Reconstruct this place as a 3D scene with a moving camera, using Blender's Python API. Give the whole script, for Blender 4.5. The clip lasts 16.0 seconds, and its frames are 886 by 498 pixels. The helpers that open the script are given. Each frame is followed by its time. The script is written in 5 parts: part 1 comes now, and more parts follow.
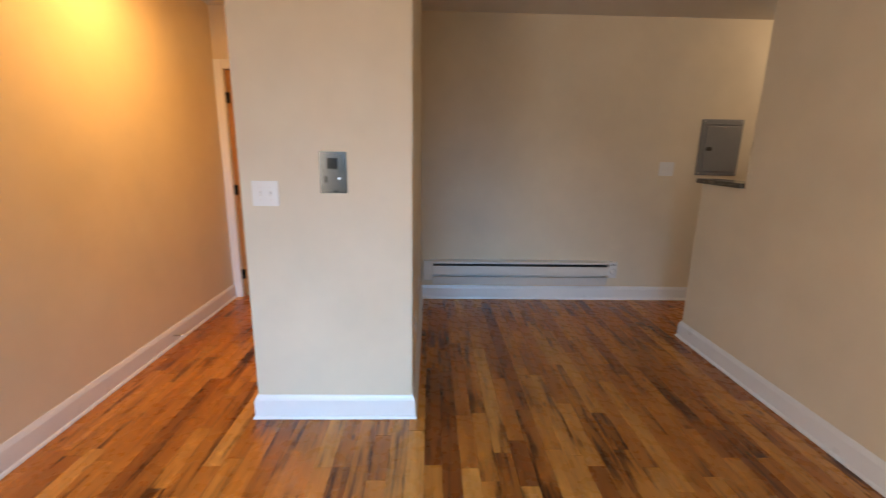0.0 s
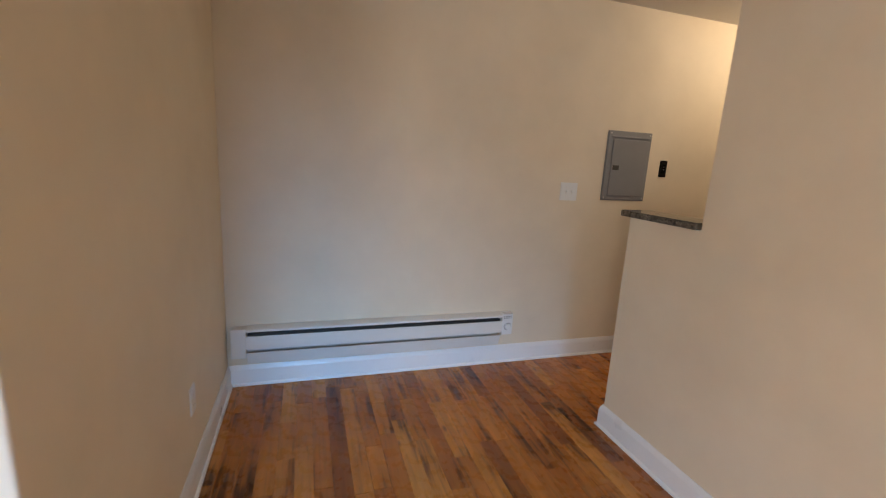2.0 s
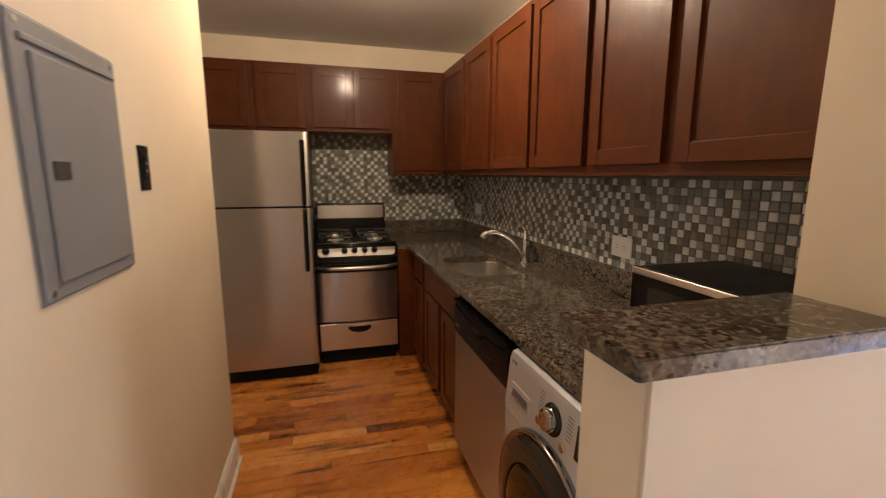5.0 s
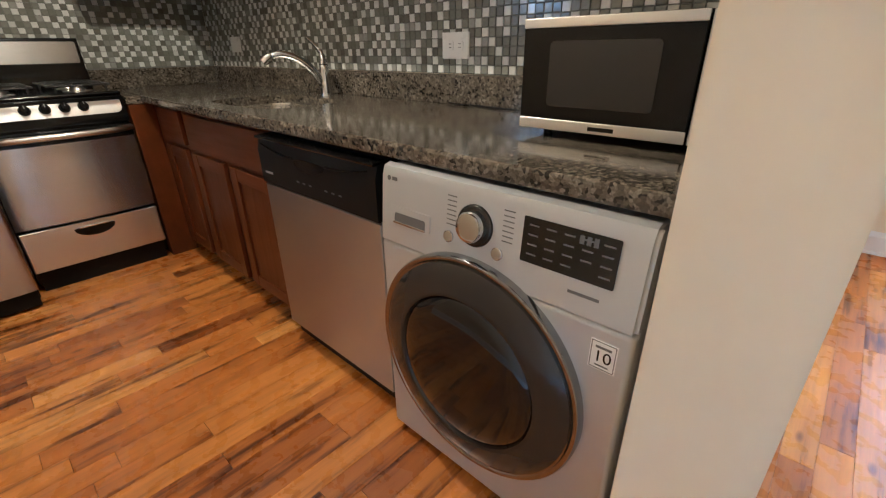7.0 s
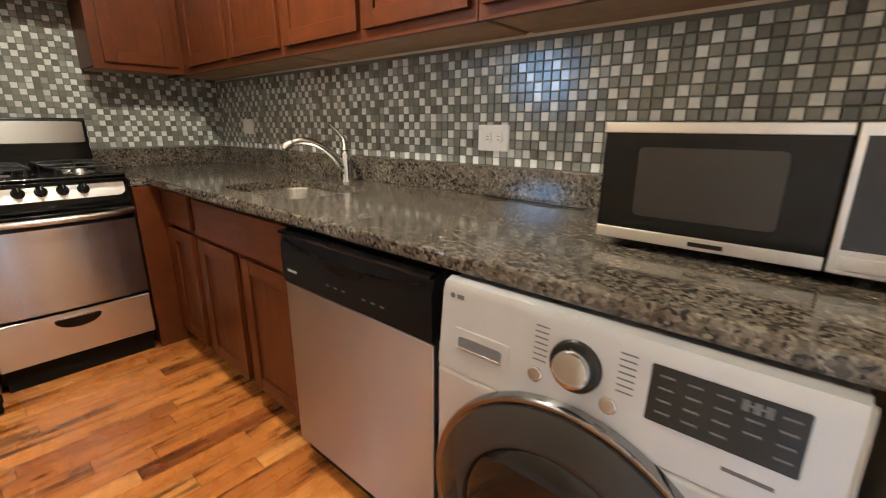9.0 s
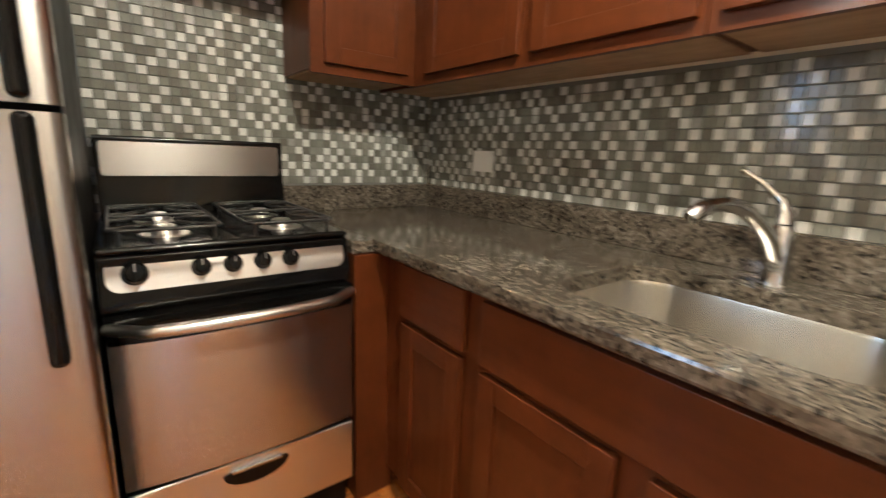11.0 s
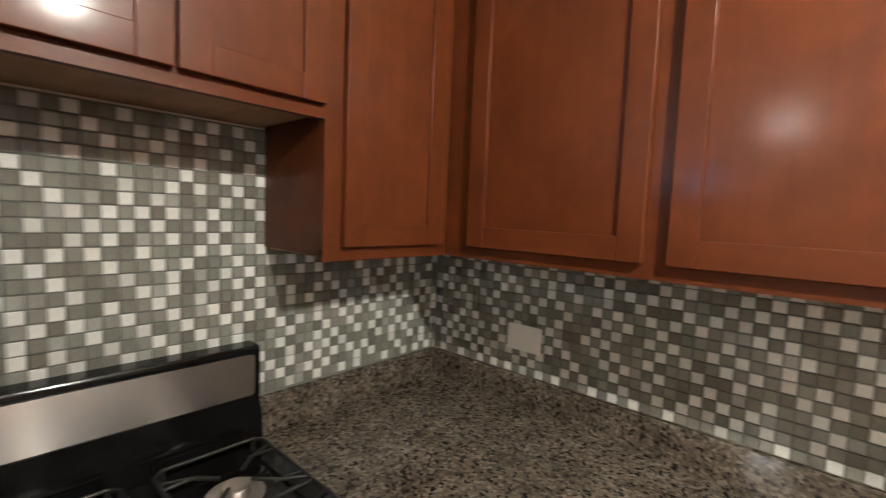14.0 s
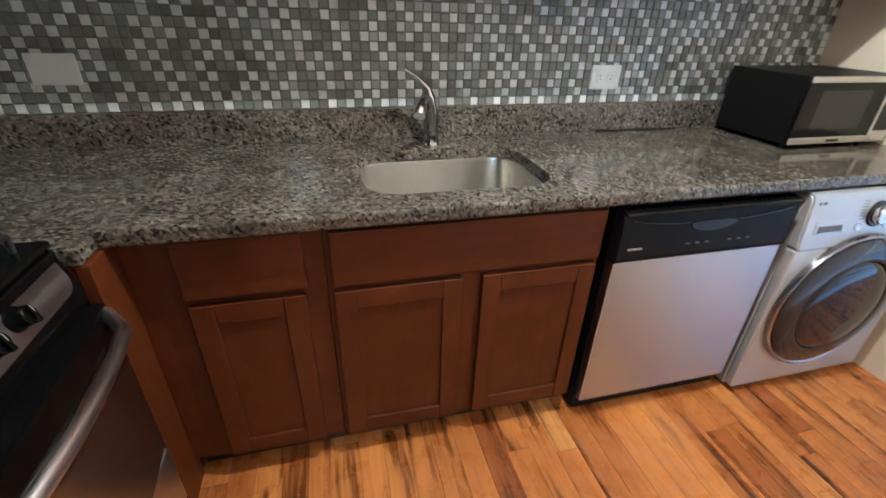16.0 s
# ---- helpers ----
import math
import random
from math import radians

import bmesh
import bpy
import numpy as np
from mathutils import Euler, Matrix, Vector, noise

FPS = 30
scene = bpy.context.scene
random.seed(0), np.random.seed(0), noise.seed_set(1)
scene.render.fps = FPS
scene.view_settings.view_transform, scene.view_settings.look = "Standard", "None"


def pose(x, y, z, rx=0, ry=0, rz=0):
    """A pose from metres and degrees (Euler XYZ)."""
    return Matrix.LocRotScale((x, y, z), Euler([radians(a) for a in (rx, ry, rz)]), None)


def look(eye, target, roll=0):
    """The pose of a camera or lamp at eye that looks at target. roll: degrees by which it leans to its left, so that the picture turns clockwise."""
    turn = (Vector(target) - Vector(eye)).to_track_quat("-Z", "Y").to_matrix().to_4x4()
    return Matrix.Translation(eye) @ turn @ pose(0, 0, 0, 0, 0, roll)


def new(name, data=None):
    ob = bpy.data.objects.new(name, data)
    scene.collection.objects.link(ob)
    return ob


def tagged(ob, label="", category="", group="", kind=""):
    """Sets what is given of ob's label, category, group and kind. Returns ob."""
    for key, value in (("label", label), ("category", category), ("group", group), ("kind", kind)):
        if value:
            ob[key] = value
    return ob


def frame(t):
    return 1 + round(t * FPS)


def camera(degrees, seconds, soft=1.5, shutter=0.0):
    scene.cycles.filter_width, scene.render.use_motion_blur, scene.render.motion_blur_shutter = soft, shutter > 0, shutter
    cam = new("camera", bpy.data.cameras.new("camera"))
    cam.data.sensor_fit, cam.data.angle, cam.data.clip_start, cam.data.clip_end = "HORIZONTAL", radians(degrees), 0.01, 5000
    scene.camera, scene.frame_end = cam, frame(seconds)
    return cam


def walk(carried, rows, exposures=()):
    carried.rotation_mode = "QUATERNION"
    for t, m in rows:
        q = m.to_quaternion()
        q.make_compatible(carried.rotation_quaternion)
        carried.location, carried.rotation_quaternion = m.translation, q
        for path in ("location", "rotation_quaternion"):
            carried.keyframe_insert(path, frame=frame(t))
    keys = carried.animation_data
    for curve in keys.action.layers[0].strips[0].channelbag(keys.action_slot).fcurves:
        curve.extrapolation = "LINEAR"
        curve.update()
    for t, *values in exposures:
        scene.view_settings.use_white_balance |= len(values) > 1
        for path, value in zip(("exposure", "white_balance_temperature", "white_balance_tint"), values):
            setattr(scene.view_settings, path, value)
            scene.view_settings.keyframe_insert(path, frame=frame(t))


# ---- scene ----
cam = camera(91.1, 16.0, soft=1.15, shutter=0.3)
PATH = [
    (0, (0.282, 0.482, 1.41), (0.342, 2.429, 0.957), 1.0),
    (0.5, (0.401, 0.595, 1.406), (0.829, 2.499, 0.97), 1.6),
    (1, (0.534, 0.81, 1.41), (1.043, 2.703, 1.013), 2.5),
    (1.5, (0.558, 1.26, 1.413), (1.117, 3.14, 1.024), 3.1),
    (2, (0.66, 1.758, 1.423), (1.257, 3.625, 1.025), 3.2),
    (2.5, (0.79, 2.255, 1.444), (1.565, 4.059, 1.065), 3.4),
    (3, (0.918, 2.765, 1.448), (2.169, 4.272, 1.042), 2.9),
    (3.5, (1.088, 3.207, 1.448), (2.708, 4.3, 1.023), 2.6),
    (4, (1.284, 3.596, 1.462), (3.166, 4.098, 1.009), 3.0),
    (4.5, (1.523, 3.855, 1.465), (3.471, 3.726, 1.031), 2.7),
    (5, (1.819, 3.98, 1.436), (3.719, 3.454, 1.1), 0.2),
    (5.2, (1.925, 4.008, 1.4), (3.779, 3.328, 1.084), -0.6),
    (7.3, (2.276, 4.053, 1.099), (3.487, 2.712, 0.241), -0.7),
    (7.5, (2.276, 4.051, 1.114), (3.509, 2.695, 0.315), -0.8),
    (8, (2.292, 4.046, 1.145), (3.578, 2.672, 0.467), -1.2),
    (8.2, (2.299, 4.043, 1.166), (3.594, 2.664, 0.518), -1.1),
    (10.3, (3.379, 3.987, 1.145), (4.579, 2.45, 0.7), 1.8),
    (10.5, (3.521, 3.982, 1.147), (4.764, 2.479, 0.703), 1.8),
    (11, (3.905, 3.987, 1.171), (5.464, 2.809, 0.746), 2.3),
    (11.5, (4.121, 4.064, 1.278), (5.967, 3.384, 0.917), 2.8),
    (12, (4.195, 4.092, 1.618), (6.153, 3.854, 1.291), 1.1),
    (12.5, (4.229, 4.108, 1.653), (6.215, 3.913, 1.519), 2.0),
    (13, (4.295, 4.095, 1.659), (6.229, 3.611, 1.498), 2.4),
    (13.5, (4.421, 4.015, 1.616), (6.178, 3.074, 1.444), 2.3),
    (14, (4.591, 3.969, 1.562), (5.932, 2.494, 1.405), 2.3),
    (14.5, (4.646, 4.086, 1.553), (5.25, 2.187, 1.385), 0.9),
    (15, (4.63, 4.244, 1.497), (4.597, 2.282, 1.109), 0.4),
    (15.5, (4.594, 4.314, 1.406), (4.299, 2.483, 0.657), 1.6),
    (16, (4.578, 4.337, 1.339), (4.122, 2.646, 0.374), 1.8),
]
EXPOSURES = ((0.0, -0.87, 7500, 14), (0.5, -0.75, 7300, 13), (1.0, -0.72, 6700, 10), (1.5, -0.62, 6500, 9), (2.0, -0.32, 6550, 10), (2.5, -0.28, 5950, 8), (3.5, -0.26, 5450, 6), (4.0, 0.16, 5000, 6),
             (4.5, 0.38, 5600, 10), (5.0, 0.53, 6600, 15), (7.3, 1.36, 5150, 4), (8.2, 1.52, 5150, 4), (10.3, 2.0, 5650, 5), (11.0, 1.92, 5350, 4), (11.5, 1.88, 5050, 3), (12.0, 1.93, 5250, 6),
             (12.5, 1.88, 5050, 6), (13.0, 1.76, 4950, 5), (13.5, 1.75, 4950, 5), (14.0, 1.88, 5100, 6), (14.5, 1.7, 6400, 12), (15.0, 1.85, 5000, 4), (15.5, 1.85, 4600, 2), (16.0, 1.86, 4450, 1))
walk(cam, [(t, look(eye, target, roll)) for t, eye, target, roll in PATH], EXPOSURES)

# ---- light ----
world = bpy.data.worlds.new("world")
scene.world = world
world.use_nodes = True
wnt = world.node_tree
sky = wnt.nodes.new("ShaderNodeTexSky")
sky.sky_type, sky.sun_disc = "NISHITA", False
sky.sun_elevation, sky.sun_rotation = radians(40), radians(60)
wnt.links.new(sky.outputs[0], wnt.nodes["Background"].inputs[0])
wnt.nodes["Background"].inputs[1].default_value = 0.1


def lamp(name, kind, m, energy, color, **settings):
    data = bpy.data.lights.new(name, kind)
    data.energy, data.color = energy, color
    for key, value in settings.items():
        if key == "size":
            data.shape, data.size, data.size_y = "RECTANGLE", value[0], value[1]
        if key == "disk":
            data.shape = "DISK"
        if key == "spread":
            data.spread = radians(value)
        if key == "radius":
            data.shadow_soft_size = value
    ob = new(name, data)
    ob.matrix_world = m
    return ob


CEIL = 2.52
lamp("window_daylight", "AREA", look((-0.35, -2.62, 1.35), (-0.35, 0, 1.25)), 22, (0.62, 0.82, 1.0), size=(1.9, 1.6))
# Fill from the west: an added source that brightens the partition and north wall.
lamp("west_fill", "AREA", look((-1.53, -1.25, 1.40), (0.5, -0.6, 1.25)), 98, (1.0, 0.97, 0.93), size=(1.5, 1.5))
lamp("window_sky", "AREA", look((-0.35, -2.60, 1.50), (-0.35, -1.0, 0.60)), 100, (0.20, 0.52, 1.0), size=(1.9, 1.3), spread=64)
lamp("passage_window_sky", "AREA", look((5.87, 7.08, 1.80), (4.0, 5.0, 1.2)), 3.6, (0.42, 0.68, 1.0), size=(1.0, 0.60), spread=120)
lamp("kitchen_bulb", "POINT", pose(3.90, 3.67, CEIL - 0.108), 39, (1.0, 0.79, 0.55), radius=0.02)
for side in (-0.055, 0.055):
    lamp("passage_bulb", "POINT", pose(4.97 + side, 6.42, CEIL - 0.135), 6, (1.0, 0.83, 0.62), radius=0.03)
lamp("hall_bulb", "AREA", look((-1.09, 3.05, CEIL - 0.085), (-1.09, 3.0501, 0)), 34, (1.0, 0.55, 0.17), size=(0.17, 0.17), disk=True)

# ---- materials ----


class Mat:
    """A node material in the making."""

    def __init__(self, name, color=(0.8, 0.8, 0.8), rough=0.5, metal=0.0, spec=0.5):
        self.m = bpy.data.materials.new(name)
        self.m.use_nodes = True
        self.nt = self.m.node_tree
        self.b = self.nt.nodes["Principled BSDF"]
        self.b.inputs["Base Color"].default_value = (*color, 1)
        self.b.inputs["Roughness"].default_value = rough
        self.b.inputs["Metallic"].default_value = metal
        self.b.inputs["Specular IOR Level"].default_value = spec
        self.coord = None

    def node(self, kind, **values):
        n = self.nt.nodes.new(kind)
        for k, v in values.items():
            n.inputs[k].default_value = v
        return n

    def link(self, a, b):
        self.nt.links.new(a, b)

    def place(self, scale=(1, 1, 1), shift=None):
        """Object coordinates, scaled; shift: a socket added to them."""
        if self.coord is None:
            self.coord = self.node("ShaderNodeTexCoord")
        mp = self.node("ShaderNodeMapping")
        mp.inputs["Scale"].default_value = scale
        src = self.coord.outputs["Object"]
        if shift is not None:
            add = self.node("ShaderNodeVectorMath")
            add.operation = "ADD"
            self.link(src, add.inputs[0])
            self.link(shift, add.inputs[1])
            src = add.outputs[0]
        self.link(src, mp.inputs["Vector"])
        return mp.outputs[0]

    def noise(self, scale, detail=4, rough=0.5, vec=None):
        n = self.node("ShaderNodeTexNoise", Scale=scale, Detail=detail, Roughness=rough)
        if vec is None:
            vec = self.place()
        self.link(vec, n.inputs["Vector"])
        return n.outputs["Fac"]

    def ramp(self, fac, stops, constant=False):
        r = self.node("ShaderNodeValToRGB")
        if constant:
            r.color_ramp.interpolation = "CONSTANT"
        while len(r.color_ramp.elements) < len(stops):
            r.color_ramp.elements.new(0.5)
        for e, (p, c) in zip(r.color_ramp.elements, stops):
            e.position = p
            e.color = (*c, 1) if isinstance(c, tuple) else (c, c, c, 1)
        self.link(fac, r.inputs[0])
        return r.outputs[0]

    def mix(self, fac, a, b, mode="MIX"):
        n = self.node("ShaderNodeMix")
        n.data_type, n.blend_type = "RGBA", mode
        for k, v in ((0, fac), (6, a), (7, b)):
            sock = n.inputs[k]
            if isinstance(v, (int, float)):
                sock.default_value = v if k == 0 else (v, v, v, 1)
            elif isinstance(v, tuple):
                sock.default_value = (*v, 1)
            else:
                self.link(v, sock)
        return n.outputs[2]

    def color(self, sock):
        self.link(sock, self.b.inputs["Base Color"])
        return self

    def roughness(self, sock):
        self.link(sock, self.b.inputs["Roughness"])
        return self

    def bump(self, fac, strength=0.2, dist=0.002):
        n = self.node("ShaderNodeBump", Strength=strength, Distance=dist)
        self.link(fac, n.inputs["Height"])
        self.link(n.outputs[0], self.b.inputs["Normal"])
        return self


def paint(name, color, rough=0.55, var=0.04, bump=0.12, grain=260):
    m = Mat(name, color, rough)
    dark = tuple(c * (1 - var * 2) for c in color)
    light = tuple(min(1, c * (1 + var)) for c in color)
    m.color(m.ramp(m.noise(1.7, 5, 0.6), [(0.3, dark), (0.7, light)]))
    m.bump(m.noise(grain, 3, 0.6), bump, 0.001)
    m.roughness(m.ramp(m.noise(6, 4), [(0.3, rough - 0.06), (0.7, rough + 0.08)]))
    return m.m


def steel(name, color=(0.56, 0.55, 0.53), rough=0.28, along=(2, 2, 300), aniso=0.0, turn=0.25):
    m = Mat(name, color, rough, 1.0)
    n = m.noise(1.0, 5, 0.6, m.place(along))
    soft = m.noise(2.6, 4)
    m.roughness(m.ramp(soft, [(0.3, rough - 0.03), (0.7, rough + 0.05)]))
    m.color(m.mix(0.5, m.ramp(n, [(0.25, tuple(c * 0.95 for c in color)), (0.75, color)]), m.ramp(soft, [(0.3, tuple(c * 0.93 for c in color)), (0.7, color)])))
    if aniso:
        for lk in list(m.b.inputs["Roughness"].links):
            m.nt.links.remove(lk)
        tan = m.node("ShaderNodeTangent")
        tan.direction_type, tan.axis = "RADIAL", "Z"
        m.link(tan.outputs[0], m.b.inputs["Tangent"])
        m.b.inputs["Anisotropic"].default_value = aniso
        m.b.inputs["Anisotropic Rotation"].default_value = turn
    return m.m


def cherry(name, base=(0.088, 0.0230, 0.0054), grain_axis="z", rough=0.40):
    m = Mat(name, base, rough)
    info = m.node("ShaderNodeObjectInfo")
    sc = {"z": (38, 38, 3.2), "x": (3.2, 38, 38), "y": (38, 3.2, 38)}[grain_axis]
    shift = m.node("ShaderNodeCombineXYZ")
    mul = m.node("ShaderNodeMath")
    mul.operation = "MULTIPLY"
    mul.inputs[1].default_value = 7.3
    m.link(info.outputs["Random"], mul.inputs[0])
    for s in shift.inputs:
        m.link(mul.outputs[0], s)
    v = m.place(sc, shift.outputs[0])
    g = m.noise(1.0, 8, 0.62, v)
    cloud = m.noise(7.5, 6, 0.62, m.place((1, 1, 1), shift.outputs[0]))
    c1 = m.ramp(g, [(0.30, tuple(c * 0.90 for c in base)), (0.52, base), (0.75, tuple(c * 1.08 for c in base))])
    c2 = m.ramp(cloud, [(0.32, 0.80), (0.7, 1.16)])
    m.color(m.mix(1.0, c1, c2, "MULTIPLY"))
    m.roughness(m.ramp(g, [(0.3, rough + 0.08), (0.7, rough - 0.04)]))
    m.bump(g, 0.06, 0.0006)
    m.b.inputs["Specular IOR Level"].default_value = 0.15
    m.b.inputs["Coat Weight"].default_value = 0.16
    m.b.inputs["Coat Roughness"].default_value = 0.16
    return m.m


def granite_material():
    m = Mat("granite", (0.3, 0.28, 0.26), 0.12, 0.0, 0.45)
    warp = m.noise(60, 3)
    v1 = m.node("ShaderNodeTexVoronoi", Scale=128.0, Randomness=1.0)
    vec = m.place()
    mixv = m.node("ShaderNodeMix")
    mixv.data_type = "VECTOR"
    mixv.inputs[0].default_value = 0.012
    m.link(vec, mixv.inputs[4])
    nz = m.node("ShaderNodeTexNoise", Scale=55.0, Detail=3.0)
    m.link(vec, nz.inputs["Vector"])
    m.link(nz.outputs["Color"], mixv.inputs[5])
    m.link(mixv.outputs[1], v1.inputs["Vector"])
    sep = m.node("ShaderNodeSeparateColor")
    m.link(v1.outputs["Color"], sep.inputs[0])
    cell = m.ramp(sep.outputs[0], [(0.0, (0.024, 0.021, 0.018)), (0.13, (0.072, 0.062, 0.049)), (0.28, (0.108, 0.094, 0.074)),
                                   (0.52, (0.140, 0.124, 0.100)), (0.78, (0.200, 0.181, 0.150)), (0.93, (0.082, 0.066, 0.050))], True)
    v2 = m.node("ShaderNodeTexVoronoi", Scale=330.0)
    m.link(mixv.outputs[1], v2.inputs["Vector"])
    sep2 = m.node("ShaderNodeSeparateColor")
    m.link(v2.outputs["Color"], sep2.inputs[0])
    fine = m.ramp(sep2.outputs[1], [(0.0, 0.7), (0.3, 0.92), (0.7, 1.04), (0.9, 1.18)], True)
    c = m.mix(0.65, cell, m.mix(1.0, cell, fine, "MULTIPLY"))
    cloud = m.ramp(m.noise(9, 3), [(0.35, (0.70, 0.66, 0.62)), (0.65, (1.1, 1.08, 1.05))])
    m.color(m.mix(1.0, c, cloud, "MULTIPLY"))
    m.roughness(m.ramp(warp, [(0.3, 0.08), (0.7, 0.15)]))
    return m.m


def floor_material(per_object):
    m = Mat("wood_plank" if per_object else "wood_planks_far", (0.3, 0.12, 0.04), 0.3)
    if per_object:
        rnd = m.node("ShaderNodeObjectInfo").outputs["Random"]
    else:
        rnd = m.node("ShaderNodeNewGeometry").outputs["Random Per Island"]
    comb = m.node("ShaderNodeCombineXYZ")
    mul = m.node("ShaderNodeMath")
    mul.operation = "MULTIPLY"
    mul.inputs[1].default_value = 41.0
    m.link(rnd, mul.inputs[0])
    for s in comb.inputs:
        m.link(mul.outputs[0], s)
    grain = m.noise(1.0, 8, 0.65, m.place((46, 2.2, 10), comb.outputs[0]))
    streak = m.noise(1.0, 5, 0.6, m.place((34, 2.4, 4), comb.outputs[0]))
    patch = m.noise(1.0, 3, 0.5, m.place((9, 1.7, 4), comb.outputs[0]))
    figure = m.mix(0.5, streak, patch)
    tone = m.ramp(rnd, [(0.0, (0.23, 0.064, 0.011)), (0.08, (0.37, 0.118, 0.019)), (0.45, (0.48, 0.168, 0.028)),
                        (0.80, (0.55, 0.214, 0.040)), (1.0, (0.63, 0.285, 0.068))])
    g = m.ramp(grain, [(0.28, (0.78, 0.73, 0.69)), (0.5, 1.0), (0.75, (1.10, 1.11, 1.11))])
    f = m.ramp(figure, [(0.37, (0.16, 0.11, 0.09)), (0.42, (0.43, 0.36, 0.31)), (0.47, (0.88, 0.85, 0.83)), (0.62, (1.14, 1.15, 1.14))])
    knots = m.node("ShaderNodeTexVoronoi", Scale=1.0, Randomness=1.0)
    m.link(m.place((9, 3.4, 1), comb.outputs[0]), knots.inputs["Vector"])
    k = m.ramp(knots.outputs["Distance"], [(0.0, (0.12, 0.09, 0.07)), (0.055, (0.45, 0.38, 0.33)), (0.12, 1.0)])
    c = m.mix(1.0, m.mix(1.0, m.mix(1.0, tone, g, "MULTIPLY"), f, "MULTIPLY"), k, "MULTIPLY")
    m.color(c)
    m.roughness(m.ramp(m.noise(14, 4), [(0.3, 0.22), (0.7, 0.36)]))
    m.bump(grain, 0.08, 0.0006)
    return m.m


def tile_material(per_object):
    m = Mat("mosaic_tile" if per_object else "mosaic_tile_far", (0.3, 0.3, 0.28), 0.12)
    rnd = (m.node("ShaderNodeObjectInfo").outputs["Random"] if per_object
           else m.node("ShaderNodeNewGeometry").outputs["Random Per Island"])
    c = m.ramp(rnd, [(0.0, (0.138, 0.136, 0.112)), (0.2, (0.168, 0.168, 0.142)), (0.45, (0.195, 0.196, 0.168)),
                     (0.7, (0.222, 0.225, 0.196)), (0.90, (0.295, 0.303, 0.276))], True)
    m.color(m.mix(0.25, c, m.mix(1.0, c, m.ramp(m.noise(90, 4), [(0.3, 0.6), (0.7, 1.3)]), "MULTIPLY")))
    m.roughness(m.ramp(m.noise(30, 2), [(0.3, 0.10), (0.7, 0.24)]))
    return m.m


M_WALL = paint("wall_paint_cream", (0.745, 0.645, 0.495), 0.6)
M_CEIL = paint("ceiling_paint", (0.70, 0.67, 0.63), 0.75, 0.02, 0.2, 120)
M_TRIM = paint("trim_paint_white", (0.80, 0.80, 0.80), 0.32, 0.02, 0.05)
M_PLATE = paint("white_plastic", (0.78, 0.78, 0.76), 0.3, 0.01, 0.02)
M_PLATE_DARK = paint("black_plastic", (0.008, 0.0075, 0.007), 0.28, 0.05, 0.03)
M_PLATE_DARK.node_tree.nodes["Principled BSDF"].inputs["Specular IOR Level"].default_value = 0.28
M_HEATER = paint("heater_enamel", (0.74, 0.71, 0.66), 0.35, 0.03, 0.03)
M_DARKMETAL = paint("dark_heater_fins", (0.05, 0.045, 0.04), 0.5, 0.1, 0.1)
M_PANEL = paint("grey_panel_enamel", (0.24, 0.24, 0.25), 0.5, 0.08, 0.10, 150)
M_CHERRY = cherry("cherry_wood")
M_CHERRY_H = cherry("cherry_wood_rail", grain_axis="x")
M_CHERRY_Y = cherry("cherry_wood_rail_side", grain_axis="y")
M_UNDER = cherry("cabinet_underside", (0.36, 0.22, 0.12), "x", 0.55)
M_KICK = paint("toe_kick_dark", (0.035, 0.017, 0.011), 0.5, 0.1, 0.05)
M_DOORWOOD = cherry("door_veneer", (0.42, 0.20, 0.07), "z", 0.38)
M_GRANITE = granite_material()
M_STEEL_V = steel("brushed_steel", (0.54, 0.53, 0.515), 0.27, (6, 6, 420), 0.8)
M_STEEL_H = steel("brushed_steel_plain", (0.66, 0.65, 0.63), 0.30, (6, 6, 420), 0.6)
M_STEEL_D = steel("brushed_steel_dishwasher", (0.52, 0.52, 0.52), 0.34, (6, 6, 420), 0.92)
M_SINK = steel("sink_steel", (0.70, 0.67, 0.61), 0.26, (3, 120, 60), 0.7)
M_CHROME = steel("chrome", (0.56, 0.56, 0.555), 0.08, (3, 3, 3))
M_PLATE_METAL = steel("polished_plate", (0.075, 0.075, 0.073), 0.14, (3, 3, 3))
M_BLACK = Mat("black_enamel", (0.004, 0.004, 0.004), 0.13, 0.0, 0.25).m
M_BLACKSOFT = paint("black_textured", (0.007, 0.007, 0.007), 0.42, 0.05, 0.1)
M_BLACKSOFT.node_tree.nodes["Principled BSDF"].inputs["Specular IOR Level"].default_value = 0.12
M_IRON = paint("cast_iron_grate", (0.012, 0.0115, 0.011), 0.42, 0.1, 0.35, 400)
M_BURNER = steel("burner_alloy", (0.55, 0.53, 0.50), 0.35, (30, 30, 30))
M_SILVER = Mat("silver_paint", (0.51, 0.523, 0.54), 0.33, 0.45).m
M_SILVERDARK = Mat("smoked_gloss", (0.030, 0.026, 0.022), 0.07, 0.0, 0.38).m
M_RIM = steel("door_rim_chrome", (0.34, 0.34, 0.345), 0.12, (3, 3, 3))
M_GLASSDARK = Mat("smoked_glass", (0.008, 0.0075, 0.007), 0.05, 0.0, 0.5).m
M_WINDOWDARK = Mat("oven_window_glass", (0.020, 0.019, 0.018), 0.16, 0.0, 0.5).m
M_GREYPRINT = Mat("grey_print", (0.11, 0.11, 0.115), 0.5).m
M_LIGHTPRINT = Mat("pale_print", (0.28, 0.28, 0.28), 0.5).m
M_STICKER = Mat("sticker_paper", (0.80, 0.81, 0.82), 0.4).m
M_GROUT = paint("grout", (0.15, 0.15, 0.135), 0.8, 0.1, 0.3)
M_TILE = tile_material(True)
